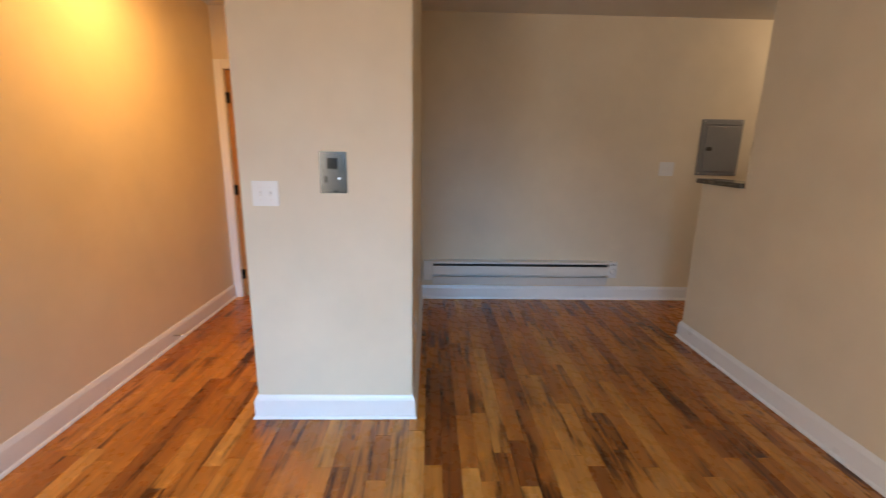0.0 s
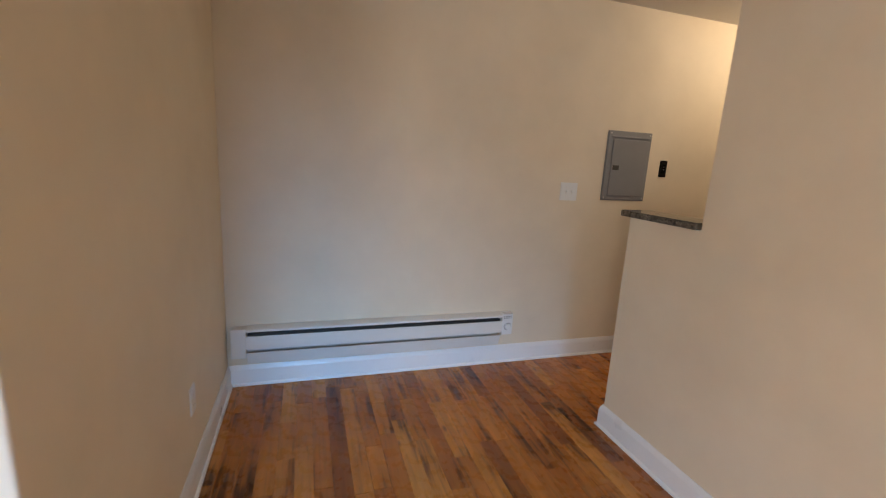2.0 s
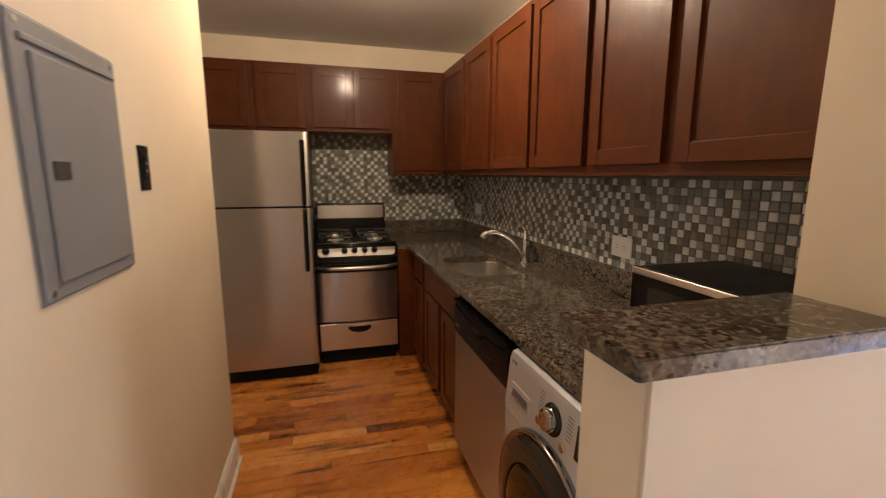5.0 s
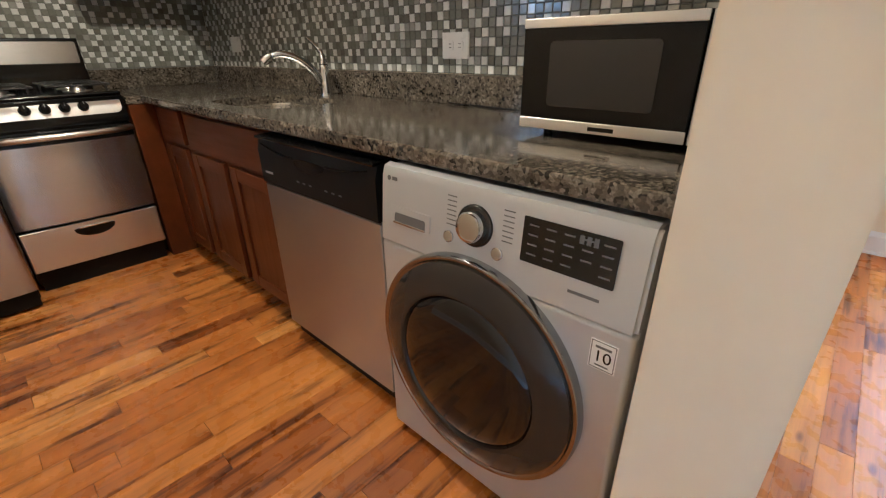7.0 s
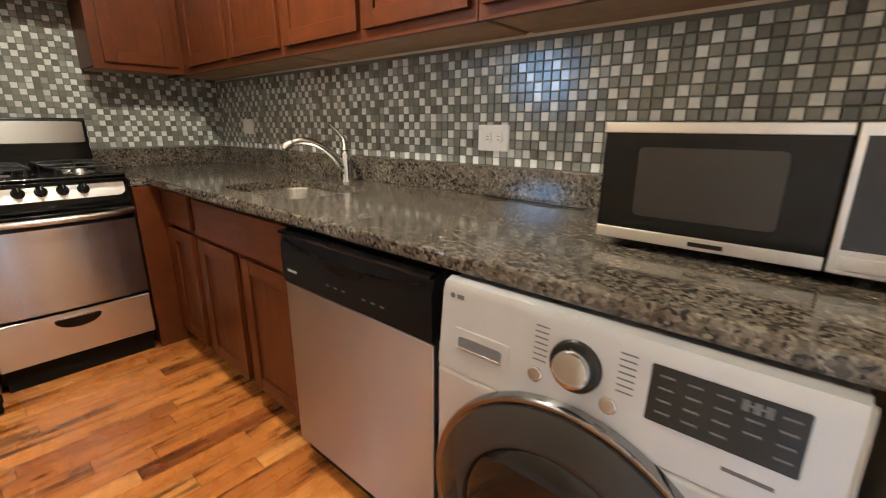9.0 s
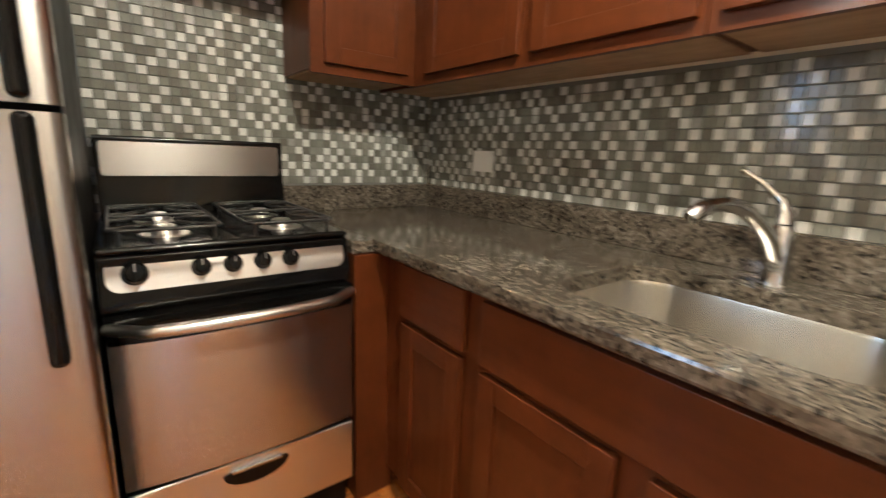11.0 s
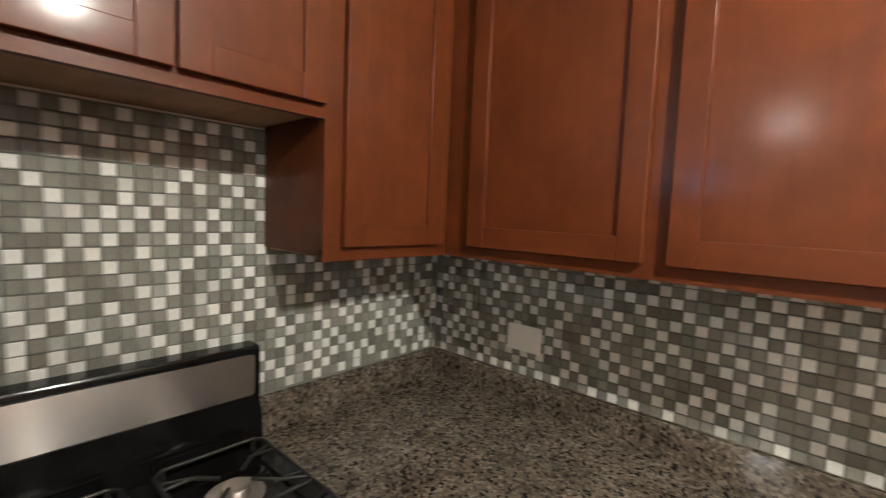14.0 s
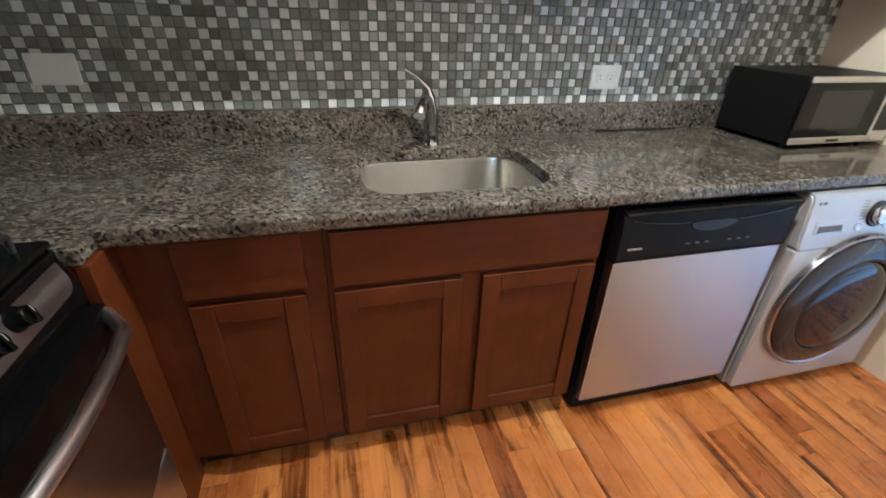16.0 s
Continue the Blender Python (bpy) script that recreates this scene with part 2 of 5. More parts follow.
M_TILE_FAR = tile_material(False)


def white_tile(name, color, per_object):
    m = Mat(name, color, 0.10)
    rnd = (m.node("ShaderNodeObjectInfo").outputs["Random"] if per_object
           else m.node("ShaderNodeNewGeometry").outputs["Random Per Island"])
    c = m.ramp(rnd, [(0.0, tuple(c * 0.74 for c in color)), (0.3, tuple(c * 0.93 for c in color)), (1.0, color)])
    m.color(m.mix(1.0, c, m.ramp(m.noise(55, 3), [(0.3, 0.88), (0.7, 1.0)]), "MULTIPLY"))
    return m.m


M_TILE_W = white_tile("mosaic_tile_white", (0.70, 0.71, 0.675), True)
M_TILE_W_FAR = white_tile("mosaic_tile_white_far", (0.70, 0.71, 0.675), False)
M_PLANK = floor_material(True)
M_PLANK_FAR = floor_material(False)
M_SUBFLOOR = paint("plank_gap", (0.03, 0.014, 0.007), 0.8, 0.1, 0.1)

glow = Mat("lamp_glass", (0.9, 0.85, 0.75), 0.4)
glow.b.inputs["Emission Color"].default_value = (1.0, 0.80, 0.56, 1)
glow.b.inputs["Emission Strength"].default_value = 2.5
M_GLOW = glow.m
pane = Mat("window_glass", (1, 1, 1), 0.02)
pane.b.inputs["Transmission Weight"].default_value = 1.0
M_PANE = pane.m

# ---- mesh helpers ----


def box(bm, x0, x1, y0, y1, z0, z1, bevel=0.0, seg=2):
    """A box between two corners, its edges rounded by bevel."""
    c = Matrix.LocRotScale(((x0 + x1) / 2, (y0 + y1) / 2, (z0 + z1) / 2), None, (abs(x1 - x0), abs(y1 - y0), abs(z1 - z0)))
    made = bmesh.ops.create_cube(bm, size=1.0, matrix=c)
    if bevel > 0:
        edges = list({e for v in made["verts"] for e in v.link_edges})
        bmesh.ops.bevel(bm, geom=edges, offset=bevel, segments=seg, affect="EDGES", profile=0.5)
    return bm


def slab(bm, x0, x1, y0, y1, z0, z1, bevel=0.0, seg=2):
    """The same, made in a bmesh of its own and added, so that bevels stay quick."""
    t = box(bmesh.new(), x0, x1, y0, y1, z0, z1, bevel, seg)
    return merge(bm, t)


def merge(bm, other, m=None):
    if m is not None:
        bmesh.ops.transform(other, matrix=m, verts=other.verts)
    me = bpy.data.meshes.new("tmp")
    other.to_mesh(me)
    other.free()
    bm.from_mesh(me)
    bpy.data.meshes.remove(me)
    return bm


def cyl(bm, a, b, r0, r1=None, seg=24, bevel=0.0):
    """A closed round bar from a to b, radius r0 to r1."""
    a, b = Vector(a), Vector(b)
    d = b - a
    t = bmesh.new()
    bmesh.ops.create_cone(t, cap_ends=True, segments=seg, radius1=r0, radius2=r0 if r1 is None else r1, depth=d.length)
    if bevel > 0:
        edges = [e for e in t.edges if len(e.link_faces) == 2 and e.calc_face_angle(0) > 1.0]
        bmesh.ops.bevel(t, geom=edges, offset=bevel, segments=2, affect="EDGES", profile=0.5)
    m = Matrix.Translation((a + b) / 2) @ d.to_track_quat("Z", "Y").to_matrix().to_4x4()
    return merge(bm, t, m)


def tube(bm, pts, radii, seg=14):
    """A round tube through pts with a radius at each."""
    pts = [Vector(p) for p in pts]
    if isinstance(radii, (int, float)):
        radii = [radii] * len(pts)
    up = Vector((0.13, 0.31, 0.94)).normalized()
    rings = []
    for i, p in enumerate(pts):
        d = (pts[min(i + 1, len(pts) - 1)] - pts[max(i - 1, 0)]).normalized()
        s = d.cross(up).normalized()
        u = s.cross(d)
        rings.append([bm.verts.new(p + radii[i] * (math.cos(a) * s + math.sin(a) * u))
                      for a in (2 * math.pi * k / seg for k in range(seg))])
    for r0, r1 in zip(rings, rings[1:]):
        for k in range(seg):
            bm.faces.new((r0[k], r0[(k + 1) % seg], r1[(k + 1) % seg], r1[k]))
    bm.faces.new(list(reversed(rings[0])))
    bm.faces.new(rings[-1])
    return bm


def lathe(bm, profile, seg=48, m=None):
    """Profile of (radius, height) turned round z."""
    t = bmesh.new()
    rings = []
    for r, h in profile:
        rings.append([t.verts.new((r * math.cos(a), r * math.sin(a), h)) for a in (2 * math.pi * k / seg for k in range(seg))])
    for r0, r1 in zip(rings, rings[1:]):
        for k in range(seg):
            t.faces.new((r0[k], r0[(k + 1) % seg], r1[(k + 1) % seg], r1[k]))
    t.faces.new(list(reversed(rings[0])))
    t.faces.new(rings[-1])
    return merge(bm, t, m)


def prism(bm, outline, low, high, axis="z"):
    """An outline of 2D points pushed from low to high along an axis."""
    def at(p, h):
        return {"z": (p[0], p[1], h), "y": (p[0], h, p[1]), "x": (h, p[0], p[1])}[axis]
    t = bmesh.new()
    a = [t.verts.new(at(p, low)) for p in outline]
    b = [t.verts.new(at(p, high)) for p in outline]
    n = len(outline)
    t.faces.new(a)
    t.faces.new(list(reversed(b)))
    for i in range(n):
        t.faces.new((a[i], b[i], b[(i + 1) % n], a[(i + 1) % n]))
    bmesh.ops.recalc_face_normals(t, faces=t.faces)
    return merge(bm, t)


def round_rect(x0, x1, y0, y1, r, seg=8):
    pts = []
    for cx, cy, a0 in ((x1 - r, y1 - r, 0), (x0 + r, y1 - r, 90), (x0 + r, y0 + r, 180), (x1 - r, y0 + r, 270)):
        for k in range(seg + 1):
            a = radians(a0 + 90 * k / seg)
            pts.append((cx + r * math.cos(a), cy + r * math.sin(a)))
    return pts


ORIGIN = {}


def thing(name, at, label, category, group="", kind=""):
    """An Empty at the base of a thing."""
    ob = new(name)
    ob.empty_display_size = 0.1
    ob.location = at
    ORIGIN[ob.name] = Vector(at)
    return tagged(ob, label, category, group, kind)


def part(name, bm, material, parent=None, label="", smooth=True):
    """Links a bmesh in world places as one mesh object under a thing or a part."""
    o = ORIGIN[parent.name] if parent is not None else Vector((0, 0, 0))
    bmesh.ops.translate(bm, vec=-o, verts=bm.verts)
    bmesh.ops.recalc_face_normals(bm, faces=bm.faces)
    me = bpy.data.meshes.new(name)
    bm.to_mesh(me)
    bm.free()
    me.materials.append(material)
    if smooth:
        me.polygons.foreach_set("use_smooth", [True] * len(me.polygons))
        me.set_sharp_from_angle(angle=radians(46))
    ob = new(name, me)
    if smooth:
        ob.modifiers.new("normals", "WEIGHTED_NORMAL").keep_sharp = True
    if parent is not None:
        ob.parent = parent
    ORIGIN[ob.name] = o
    if label:
        ob["label"] = label
    return ob


def structure(name, bm, material, label, category, smooth=False):
    return tagged(part(name, bm, material, None, "", smooth), label, category, "", "structure")


def B(*args, **kw):
    return box(bmesh.new(), *args, **kw)


def boxes(*rows, bevel=0.0):
    bm = bmesh.new()
    for r in rows:
        slab(bm, *r, bevel=bevel)
    return bm


# ---- setting: walls, ceiling, floor ----
XW, XE = -1.56, 5.80
YN, YS, YV = 4.455, 2.672, -2.70
PX0, PX1, PY = -0.612, 0.197, 2.556
RX0, RX1, RY = 2.243, 2.388, 1.962
BAR0, BAR1 = 3.161, 3.592
T = 0.12
DX0, DX1, DH = -1.487, -0.705, 2.03

# Opening in the west wall for the added, unseen fill window.
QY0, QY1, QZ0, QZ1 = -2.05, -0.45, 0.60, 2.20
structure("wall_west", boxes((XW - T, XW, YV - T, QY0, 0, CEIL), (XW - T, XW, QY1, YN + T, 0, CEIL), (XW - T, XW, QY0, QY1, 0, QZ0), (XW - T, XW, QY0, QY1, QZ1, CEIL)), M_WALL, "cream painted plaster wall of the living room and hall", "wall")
structure("wall_north", boxes((XW, DX0, YN, YN + T, 0, CEIL), (DX0, DX1, YN, YN + T, DH, CEIL), (DX1, 4.015, YN, YN + T, 0, CEIL)),
          M_WALL, "long cream painted wall with the heater and the electrical panel", "wall")
structure("wall_pier", B(PX0, PX1, PY, YN, 0, CEIL, bevel=0.006), M_WALL, "cream painted wall block between hall and dining alcove", "wall")
def partition():
    bm = prism(bmesh.new(), [(RY, 0), (BAR1, 0), (BAR1, 1.194), (BAR0, 1.194), (BAR0, CEIL), (RY, CEIL)], RX0, RX1, "x")
    bmesh.ops.bevel(bm, geom=[e for e in bm.edges if abs(e.verts[0].co.z - e.verts[1].co.z) > 0.5], offset=0.005, segments=2, affect="EDGES")
    return bm


structure("wall_partition", partition(), M_WALL,
          "cream partition wall that steps down to a bar-height half wall", "wall")
OX0, OX1 = 2.50, 3.035
structure("wall_closet_front", boxes((RX1, OX0, RY, RY + T, 0, CEIL), (OX0, OX1, RY, RY + T, DH, CEIL), (OX1, 4.2, RY, RY + T, 0, CEIL)),
          M_WALL, "cream wall with a door opening beside the living room", "wall")
structure("wall_closet_side", B(3.312, 3.43, RY + T, YS - T, 0, CEIL), M_WALL, "plain cream side wall inside the side room", "wall")
structure("wall_kitchen_south", B(RX1, XE + T, YS - T, YS, 0, CEIL), M_WALL, "cream kitchen wall behind the worktop", "wall")
NY0, NY1, NZ0, NZ1, NEND = 6.55, 7.60, 1.48, 2.12, 8.0
structure("wall_kitchen_east", boxes((XE, XE + T, YS, NY0, 0, CEIL), (XE, XE + T, NY1, NEND + T, 0, CEIL), (XE, XE + T, NY0, NY1, 0, NZ0), (XE, XE + T, NY0, NY1, NZ1, CEIL)), M_WALL, "cream kitchen wall behind range and fridge", "wall")
structure("wall_recess_north", B(4.015, XE, NEND, NEND + T, 0, CEIL), M_WALL, "plain cream wall closing the passage beyond the fridge", "wall")
structure("wall_recess_west", B(3.895, 4.015, YN + T, NEND + T, 0, CEIL), M_WALL, "plain cream side wall of the fridge recess", "wall")
structure("wall_living_east", boxes((4.2, 4.2 + T, 0.72, YS - T, 0, CEIL)), M_WALL, "plain cream end wall of the living room", "wall")
structure("wall_living_corner", boxes((1.75, 4.2 + T, 0.60, 0.72, 0, CEIL), (1.75, 1.87, YV, 0.60, 0, CEIL)), M_WALL,
          "cream wall corner at the side of the living room", "wall")
WX0, WX1, WZ0, WZ1 = -1.35, 0.65, 0.50, 2.20
structure("wall_south", boxes((XW, WX0, YV - T, YV, 0, CEIL), (WX1, 1.87, YV - T, YV, 0, CEIL), (WX0, WX1, YV - T, YV, 0, WZ0),
                              (WX0, WX1, YV - T, YV, WZ1, CEIL)), M_WALL, "cream living room wall with a wide window", "wall")
structure("ceiling", B(XW - T, XE + T, YV - T, NEND + T, CEIL, CEIL + 0.1), M_CEIL, "off-white painted ceiling", "ceiling")

win = thing("window_1", ((WX0 + WX1) / 2, YV - 0.06, WZ0), "white framed window lighting the living room", "window", "", "structure")
part("window_frame", boxes((WX0, WX0 + 0.06, YV - 0.1, YV - 0.02, WZ0, WZ1), (WX1 - 0.06, WX1, YV - 0.1, YV - 0.02, WZ0, WZ1),
                           (WX0 + 0.06, WX1 - 0.06, YV - 0.1, YV - 0.02, WZ0, WZ0 + 0.06), (WX0 + 0.06, WX1 - 0.06, YV - 0.1, YV - 0.02, WZ1 - 0.06, WZ1),
                           (-0.38, -0.32, YV - 0.1, YV - 0.02, WZ0 + 0.06, WZ1 - 0.06)), M_TRIM, win)
for a, b in ((WX0 + 0.06, -0.38), (-0.32, WX1 - 0.06)):
    pn = part("pane", B(a, b, YV - 0.066, YV - 0.06, WZ0 + 0.06, WZ1 - 0.06), M_PANE, win)
    pn.visible_shadow = False

# Made-up window out of view, goes with the fill lamp from the west.
w3 = thing("fill_window", (XW - 0.06, (QY0 + QY1) / 2, QZ0), "white framed side window, unseen, added to bring in fill light", "window", "", "structure")
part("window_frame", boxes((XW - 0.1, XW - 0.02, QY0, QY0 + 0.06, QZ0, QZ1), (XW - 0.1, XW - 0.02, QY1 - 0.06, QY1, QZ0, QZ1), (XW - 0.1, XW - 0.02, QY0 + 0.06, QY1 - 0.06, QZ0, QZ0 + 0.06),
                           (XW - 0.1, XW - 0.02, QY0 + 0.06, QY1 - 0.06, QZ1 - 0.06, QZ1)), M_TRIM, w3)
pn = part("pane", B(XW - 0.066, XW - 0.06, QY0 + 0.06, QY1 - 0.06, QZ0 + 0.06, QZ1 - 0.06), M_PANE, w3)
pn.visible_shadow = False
w2 = thing("window_2", (XE + 0.06, (NY0 + NY1) / 2, NZ0), "small white window with four panes in the passage", "window", "", "structure")
NYC, NZC = (NY0 + NY1) / 2, (NZ0 + NZ1) / 2
part("window_frame", boxes((XE + 0.03, XE + 0.10, NY0, NY0 + 0.04, NZ0, NZ1), (XE + 0.03, XE + 0.10, NY1 - 0.04, NY1, NZ0, NZ1), (XE + 0.03, XE + 0.10, NY0 + 0.04, NY1 - 0.04, NZ0, NZ0 + 0.04),
                           (XE + 0.03, XE + 0.10, NY0 + 0.04, NY1 - 0.04, NZ1 - 0.04, NZ1)), M_TRIM, w2)
part("glazing_bar", boxes((XE + 0.04, XE + 0.08, NYC - 0.015, NYC + 0.015, NZ0 + 0.04, NZ1 - 0.04)), M_TRIM, w2)
part("glazing_bar", boxes((XE + 0.04, XE + 0.08, NY0 + 0.04, NYC - 0.015, NZC - 0.015, NZC + 0.015), (XE + 0.04, XE + 0.08, NYC + 0.015, NY1 - 0.04, NZC - 0.015, NZC + 0.015)), M_TRIM, w2)
for a, b in ((NY0 + 0.04, NYC - 0.015), (NYC + 0.015, NY1 - 0.04)):
    for c, d in ((NZ0 + 0.04, NZC - 0.015), (NZC + 0.015, NZ1 - 0.04)):
        pn = part("pane", B(XE + 0.058, XE + 0.062, a, b, c, d), M_PANE, w2)
        pn.visible_shadow = False


def baseboard_run(bm, a, b, n, ma=0, mb=0, h=0.132, d=0.016):
    """A moulded skirting along the wall from a to b; n: the way that it faces; ma, mb: mitre at the ends, 1 round an outer corner, -1 into an inner one."""
    a, b, n = Vector((*a, 0)), Vector((*b, 0)), Vector((*n, 0))
    prof = [(0, 0.002), (d + 0.010, 0.002), (d + 0.009, 0.010), (d + 0.004, 0.017), (d, 0.019), (d, h - 0.030), (d - 0.004, h - 0.026),
            (d - 0.005, h - 0.014), (d - 0.010, h - 0.008), (d - 0.012, h), (0, h)]
    e = (b - a).normalized()
    ring = [[bm.verts.new(p + n * u + e * (u * k) + Vector((0, 0, v))) for u, v in prof] for p, k in ((a, -ma), (b, mb))]
    k = len(prof)
    for i in range(k):
        bm.faces.new((ring[0][i], ring[0][(i + 1) % k], ring[1][(i + 1) % k], ring[1][i]))
    bm.faces.new(ring[0])
    bm.faces.new(list(reversed(ring[1])))


def baseboard(name, label, *runs):
    bm = bmesh.new()
    for r in runs:
        baseboard_run(bm, *r)
    structure(name, bm, M_TRIM, label, "baseboard", True)


D = 0.016
NE = 4.015
baseboard("baseboard_west", "white moulded baseboard along the hall wall", ((XW, YV), (XW, YN - 0.02), (1, 0), -1, 0))
baseboard("baseboard_pier", "white moulded baseboard round the wall block", ((PX0, PY), (PX1, PY), (0, -1), 1, 1), ((PX1, PY), (PX1, YN), (1, 0), 1, -1),
          ((PX0, PY), (PX0, YN - 0.02), (-1, 0), 1, 0))
baseboard("baseboard_north", "white moulded baseboard under the heater", ((PX1, YN), (NE, YN), (0, -1), -1, 1), ((NE, YN), (NE, NEND), (1, 0), 1, -1))
baseboard("baseboard_partition", "white moulded baseboard along the partition wall", ((RX0, RY), (RX0, BAR1), (-1, 0), 1, 1),
          ((RX0, BAR1), (RX1, BAR1), (0, 1), 1, 0), ((RX0, RY), (2.432, RY), (0, -1), 1, 0))
baseboard("baseboard_corner", "white moulded baseboard at the living room corner", ((1.75, 0.72), (4.2, 0.72), (0, 1), 1, -1), ((1.75, YV), (1.75, 0.72), (-1, 0), -1, 1))
baseboard("baseboard_closet", "white baseboard inside the side room", ((RX1, YS - T), (3.312, YS - T), (0, -1), 0, -1), ((3.312, YS - T), (3.312, RY + T), (-1, 0), -1, 0), ((OX1 + 0.07, RY), (4.2, RY), (0, -1)))
baseboard("baseboard_south", "white baseboard under the window", ((XW, YV), (1.75, YV), (0, 1), -1, -1))
baseboard("baseboard_recess", "white baseboard in the fridge recess", ((NE, NEND), (XE, NEND), (0, -1), -1, -1), ((XE, 4.83), (XE, NEND), (-1, 0), 0, -1))

# front door of the flat at the end of the hall
d1 = thing("door_1", ((DX0 + DX1) / 2, YN + 0.03, 0), "honey-brown wooden entry door, closed, in a white casing", "door", "", "structure")
part("door_leaf", B(DX0 + 0.004, DX1 - 0.004, YN + 0.020, YN + 0.062, 0.008, DH - 0.004, bevel=0.003), M_DOORWOOD, d1)
part("casing", boxes((DX0 - 0.072, DX0, YN - 0.016, YN - 0.001, 0, DH + 0.075), (DX1, DX1 + 0.072, YN - 0.016, YN - 0.001, 0, DH + 0.075),
                     (DX0, DX1, YN - 0.016, YN - 0.001, DH, DH + 0.075), bevel=0.004), M_TRIM, d1, "white painted door casing")
part("jamb", boxes((DX0 - 0.001, DX0 + 0.003, YN, YN + 0.11, 0, DH), (DX1 - 0.003, DX1 + 0.001, YN, YN + 0.11, 0, DH)), M_TRIM, d1)
for z in (0.22, 1.01, 1.80):
    hb = cyl(bmesh.new(), (DX0 + 0.004, YN + 0.012, z - 0.045), (DX0 + 0.004, YN + 0.012, z + 0.045), 0.007, seg=10)
    slab(hb, DX0 + 0.004, DX0 + 0.035, YN + 0.015, YN + 0.019, z - 0.045, z + 0.045)
    part("hinge", hb, M_PLATE_DARK, d1, "dark metal hinge")
kb = lathe(bmesh.new(), [(0.028, 0), (0.028, 0.006), (0.012, 0.012), (0.012, 0.035), (0.026, 0.045), (0.028, 0.058), (0.018, 0.068)], 24,
           Matrix.Translation((DX1 - 0.07, YN + 0.02, 0.96)) @ pose(0, 0, 0, 90, 0, 0))
part("door_handle", kb, M_CHROME, d1)

# open door of the side room
d2 = thing("door_2", (OX0, RY, 0), "white painted side room door standing open in a white casing", "door", "", "structure")
part("casing", boxes((OX0 - 0.068, OX0, RY - 0.016, RY - 0.001, 0, DH + 0.07), (OX1, OX1 + 0.068, RY - 0.016, RY - 0.001, 0, DH + 0.07),
                     (OX0, OX1, RY - 0.016, RY - 0.001, DH, DH + 0.07), bevel=0.004), M_TRIM, d2)
part("jamb", boxes((OX0, OX0 + 0.018, RY, RY + T, 0, DH), (OX1 - 0.018, OX1, RY, RY + T, 0, DH), (OX0 + 0.018, OX1 - 0.018, RY, RY + T, DH - 0.018, DH)), M_TRIM, d2)

leaf = part("door_leaf", B(2.978, 3.013, 1.50, 2.030, 0.012, DH - 0.022, bevel=0.002), M_TRIM, d2, "white painted door leaf, open")
for z in (0.24, 1.02, 1.78):
    part("hinge", cyl(bmesh.new(), (3.0155, 2.026, z - 0.045), (3.0155, 2.026, z + 0.045), 0.006, seg=10), M_CHROME, leaf)

# ---- kitchen: cabinets ----


def shaker(cab, face, plane, u0, u1, z0, z1, stile=0.057, thick=0.02, drawer=False):
    """A door on a cabinet: frame of stiles and rails round a sunk panel. face '+y': front at y = plane; '-x': front at x = plane."""
    def put(bm, a, b, c, d, e, f, bevel=0.0):
        # a..b along the run, c..d depth from the front, e..f height
        if face == "+y":
            slab(bm, a, b, plane - d, plane - c, e, f, bevel=bevel)
        else:
            slab(bm, plane + c, plane + d, a, b, e, f, bevel=bevel)
    if drawer:
        bm = bmesh.new()
        put(bm, u0, u1, 0, thick, z0, z1, 0.003)
        return part("drawer_front", bm, M_CHERRY_H if face == "+y" else M_CHERRY_Y, cab)
    bm = bmesh.new()
    put(bm, u0 + stile - 0.004, u1 - stile + 0.004, 0.010, thick - 0.002, z0 + stile - 0.004, z1 - stile + 0.004)
    door = part("door", bm, M_CHERRY, cab, "", False)
    for a in (u0, u1 - stile):
        bm = bmesh.new()
        put(bm, a, a + stile, 0, thick, z0, z1, 0.0022)
        part("stile", bm, M_CHERRY, door)
    for c in (z0, z1 - stile):
        bm = bmesh.new()
        put(bm, u0 + stile + 0.0002, u1 - stile - 0.0002, 0.0007, thick, c, c + stile, 0.0022)
        part("rail", bm, M_CHERRY_H if face == "+y" else M_CHERRY_Y, door)
    return door


UT = 2.272
UB = 1.438
SF = 2.986


def upper_south(x0, x1, doors, label):
    cab = thing("wall_cabinet", ((x0 + x1) / 2, YS, UB), label, "cabinet", "wall cabinets")
    part("body", boxes((x0 + 0.0008, x1 - 0.0008, YS + 0.003, SF - 0.021, UB + 0.014, UT)), M_CHERRY, cab)
    part("face_frame", boxes((x0 + 0.001, x1 - 0.001, SF - 0.0205, SF - 0.0202 + 0.0, UB, UT), (x0 + 0.001, x1 - 0.001, SF - 0.040, SF - 0.0208, UB, UB + 0.036)), M_CHERRY_H, cab)
    part("underside", B(x0 + 0.012, x1 - 0.012, YS + 0.010, SF - 0.042, UB + 0.008, UB + 0.0135), M_UNDER, cab, "pale unfinished cabinet underside", False)
    for a, b in doors:
        shaker(cab, "+y", SF, a, b, 1.473, 2.240)
    return cab


upper_south(4.376, XE - 0.004, ((4.905, 5.396), (4.392, 4.856)), "cherry-stained corner wall cabinet with shaker doors")
upper_south(3.346, 4.374, ((3.856, 4.342), (3.368, 3.822)), "cherry-stained wall cabinet with two shaker doors over the sink")
upper_south(2.391, 3.344, ((2.945, 3.322), (2.430, 2.895)), "cherry-stained wall cabinet with two shaker doors over the microwave")

EF = 5.473


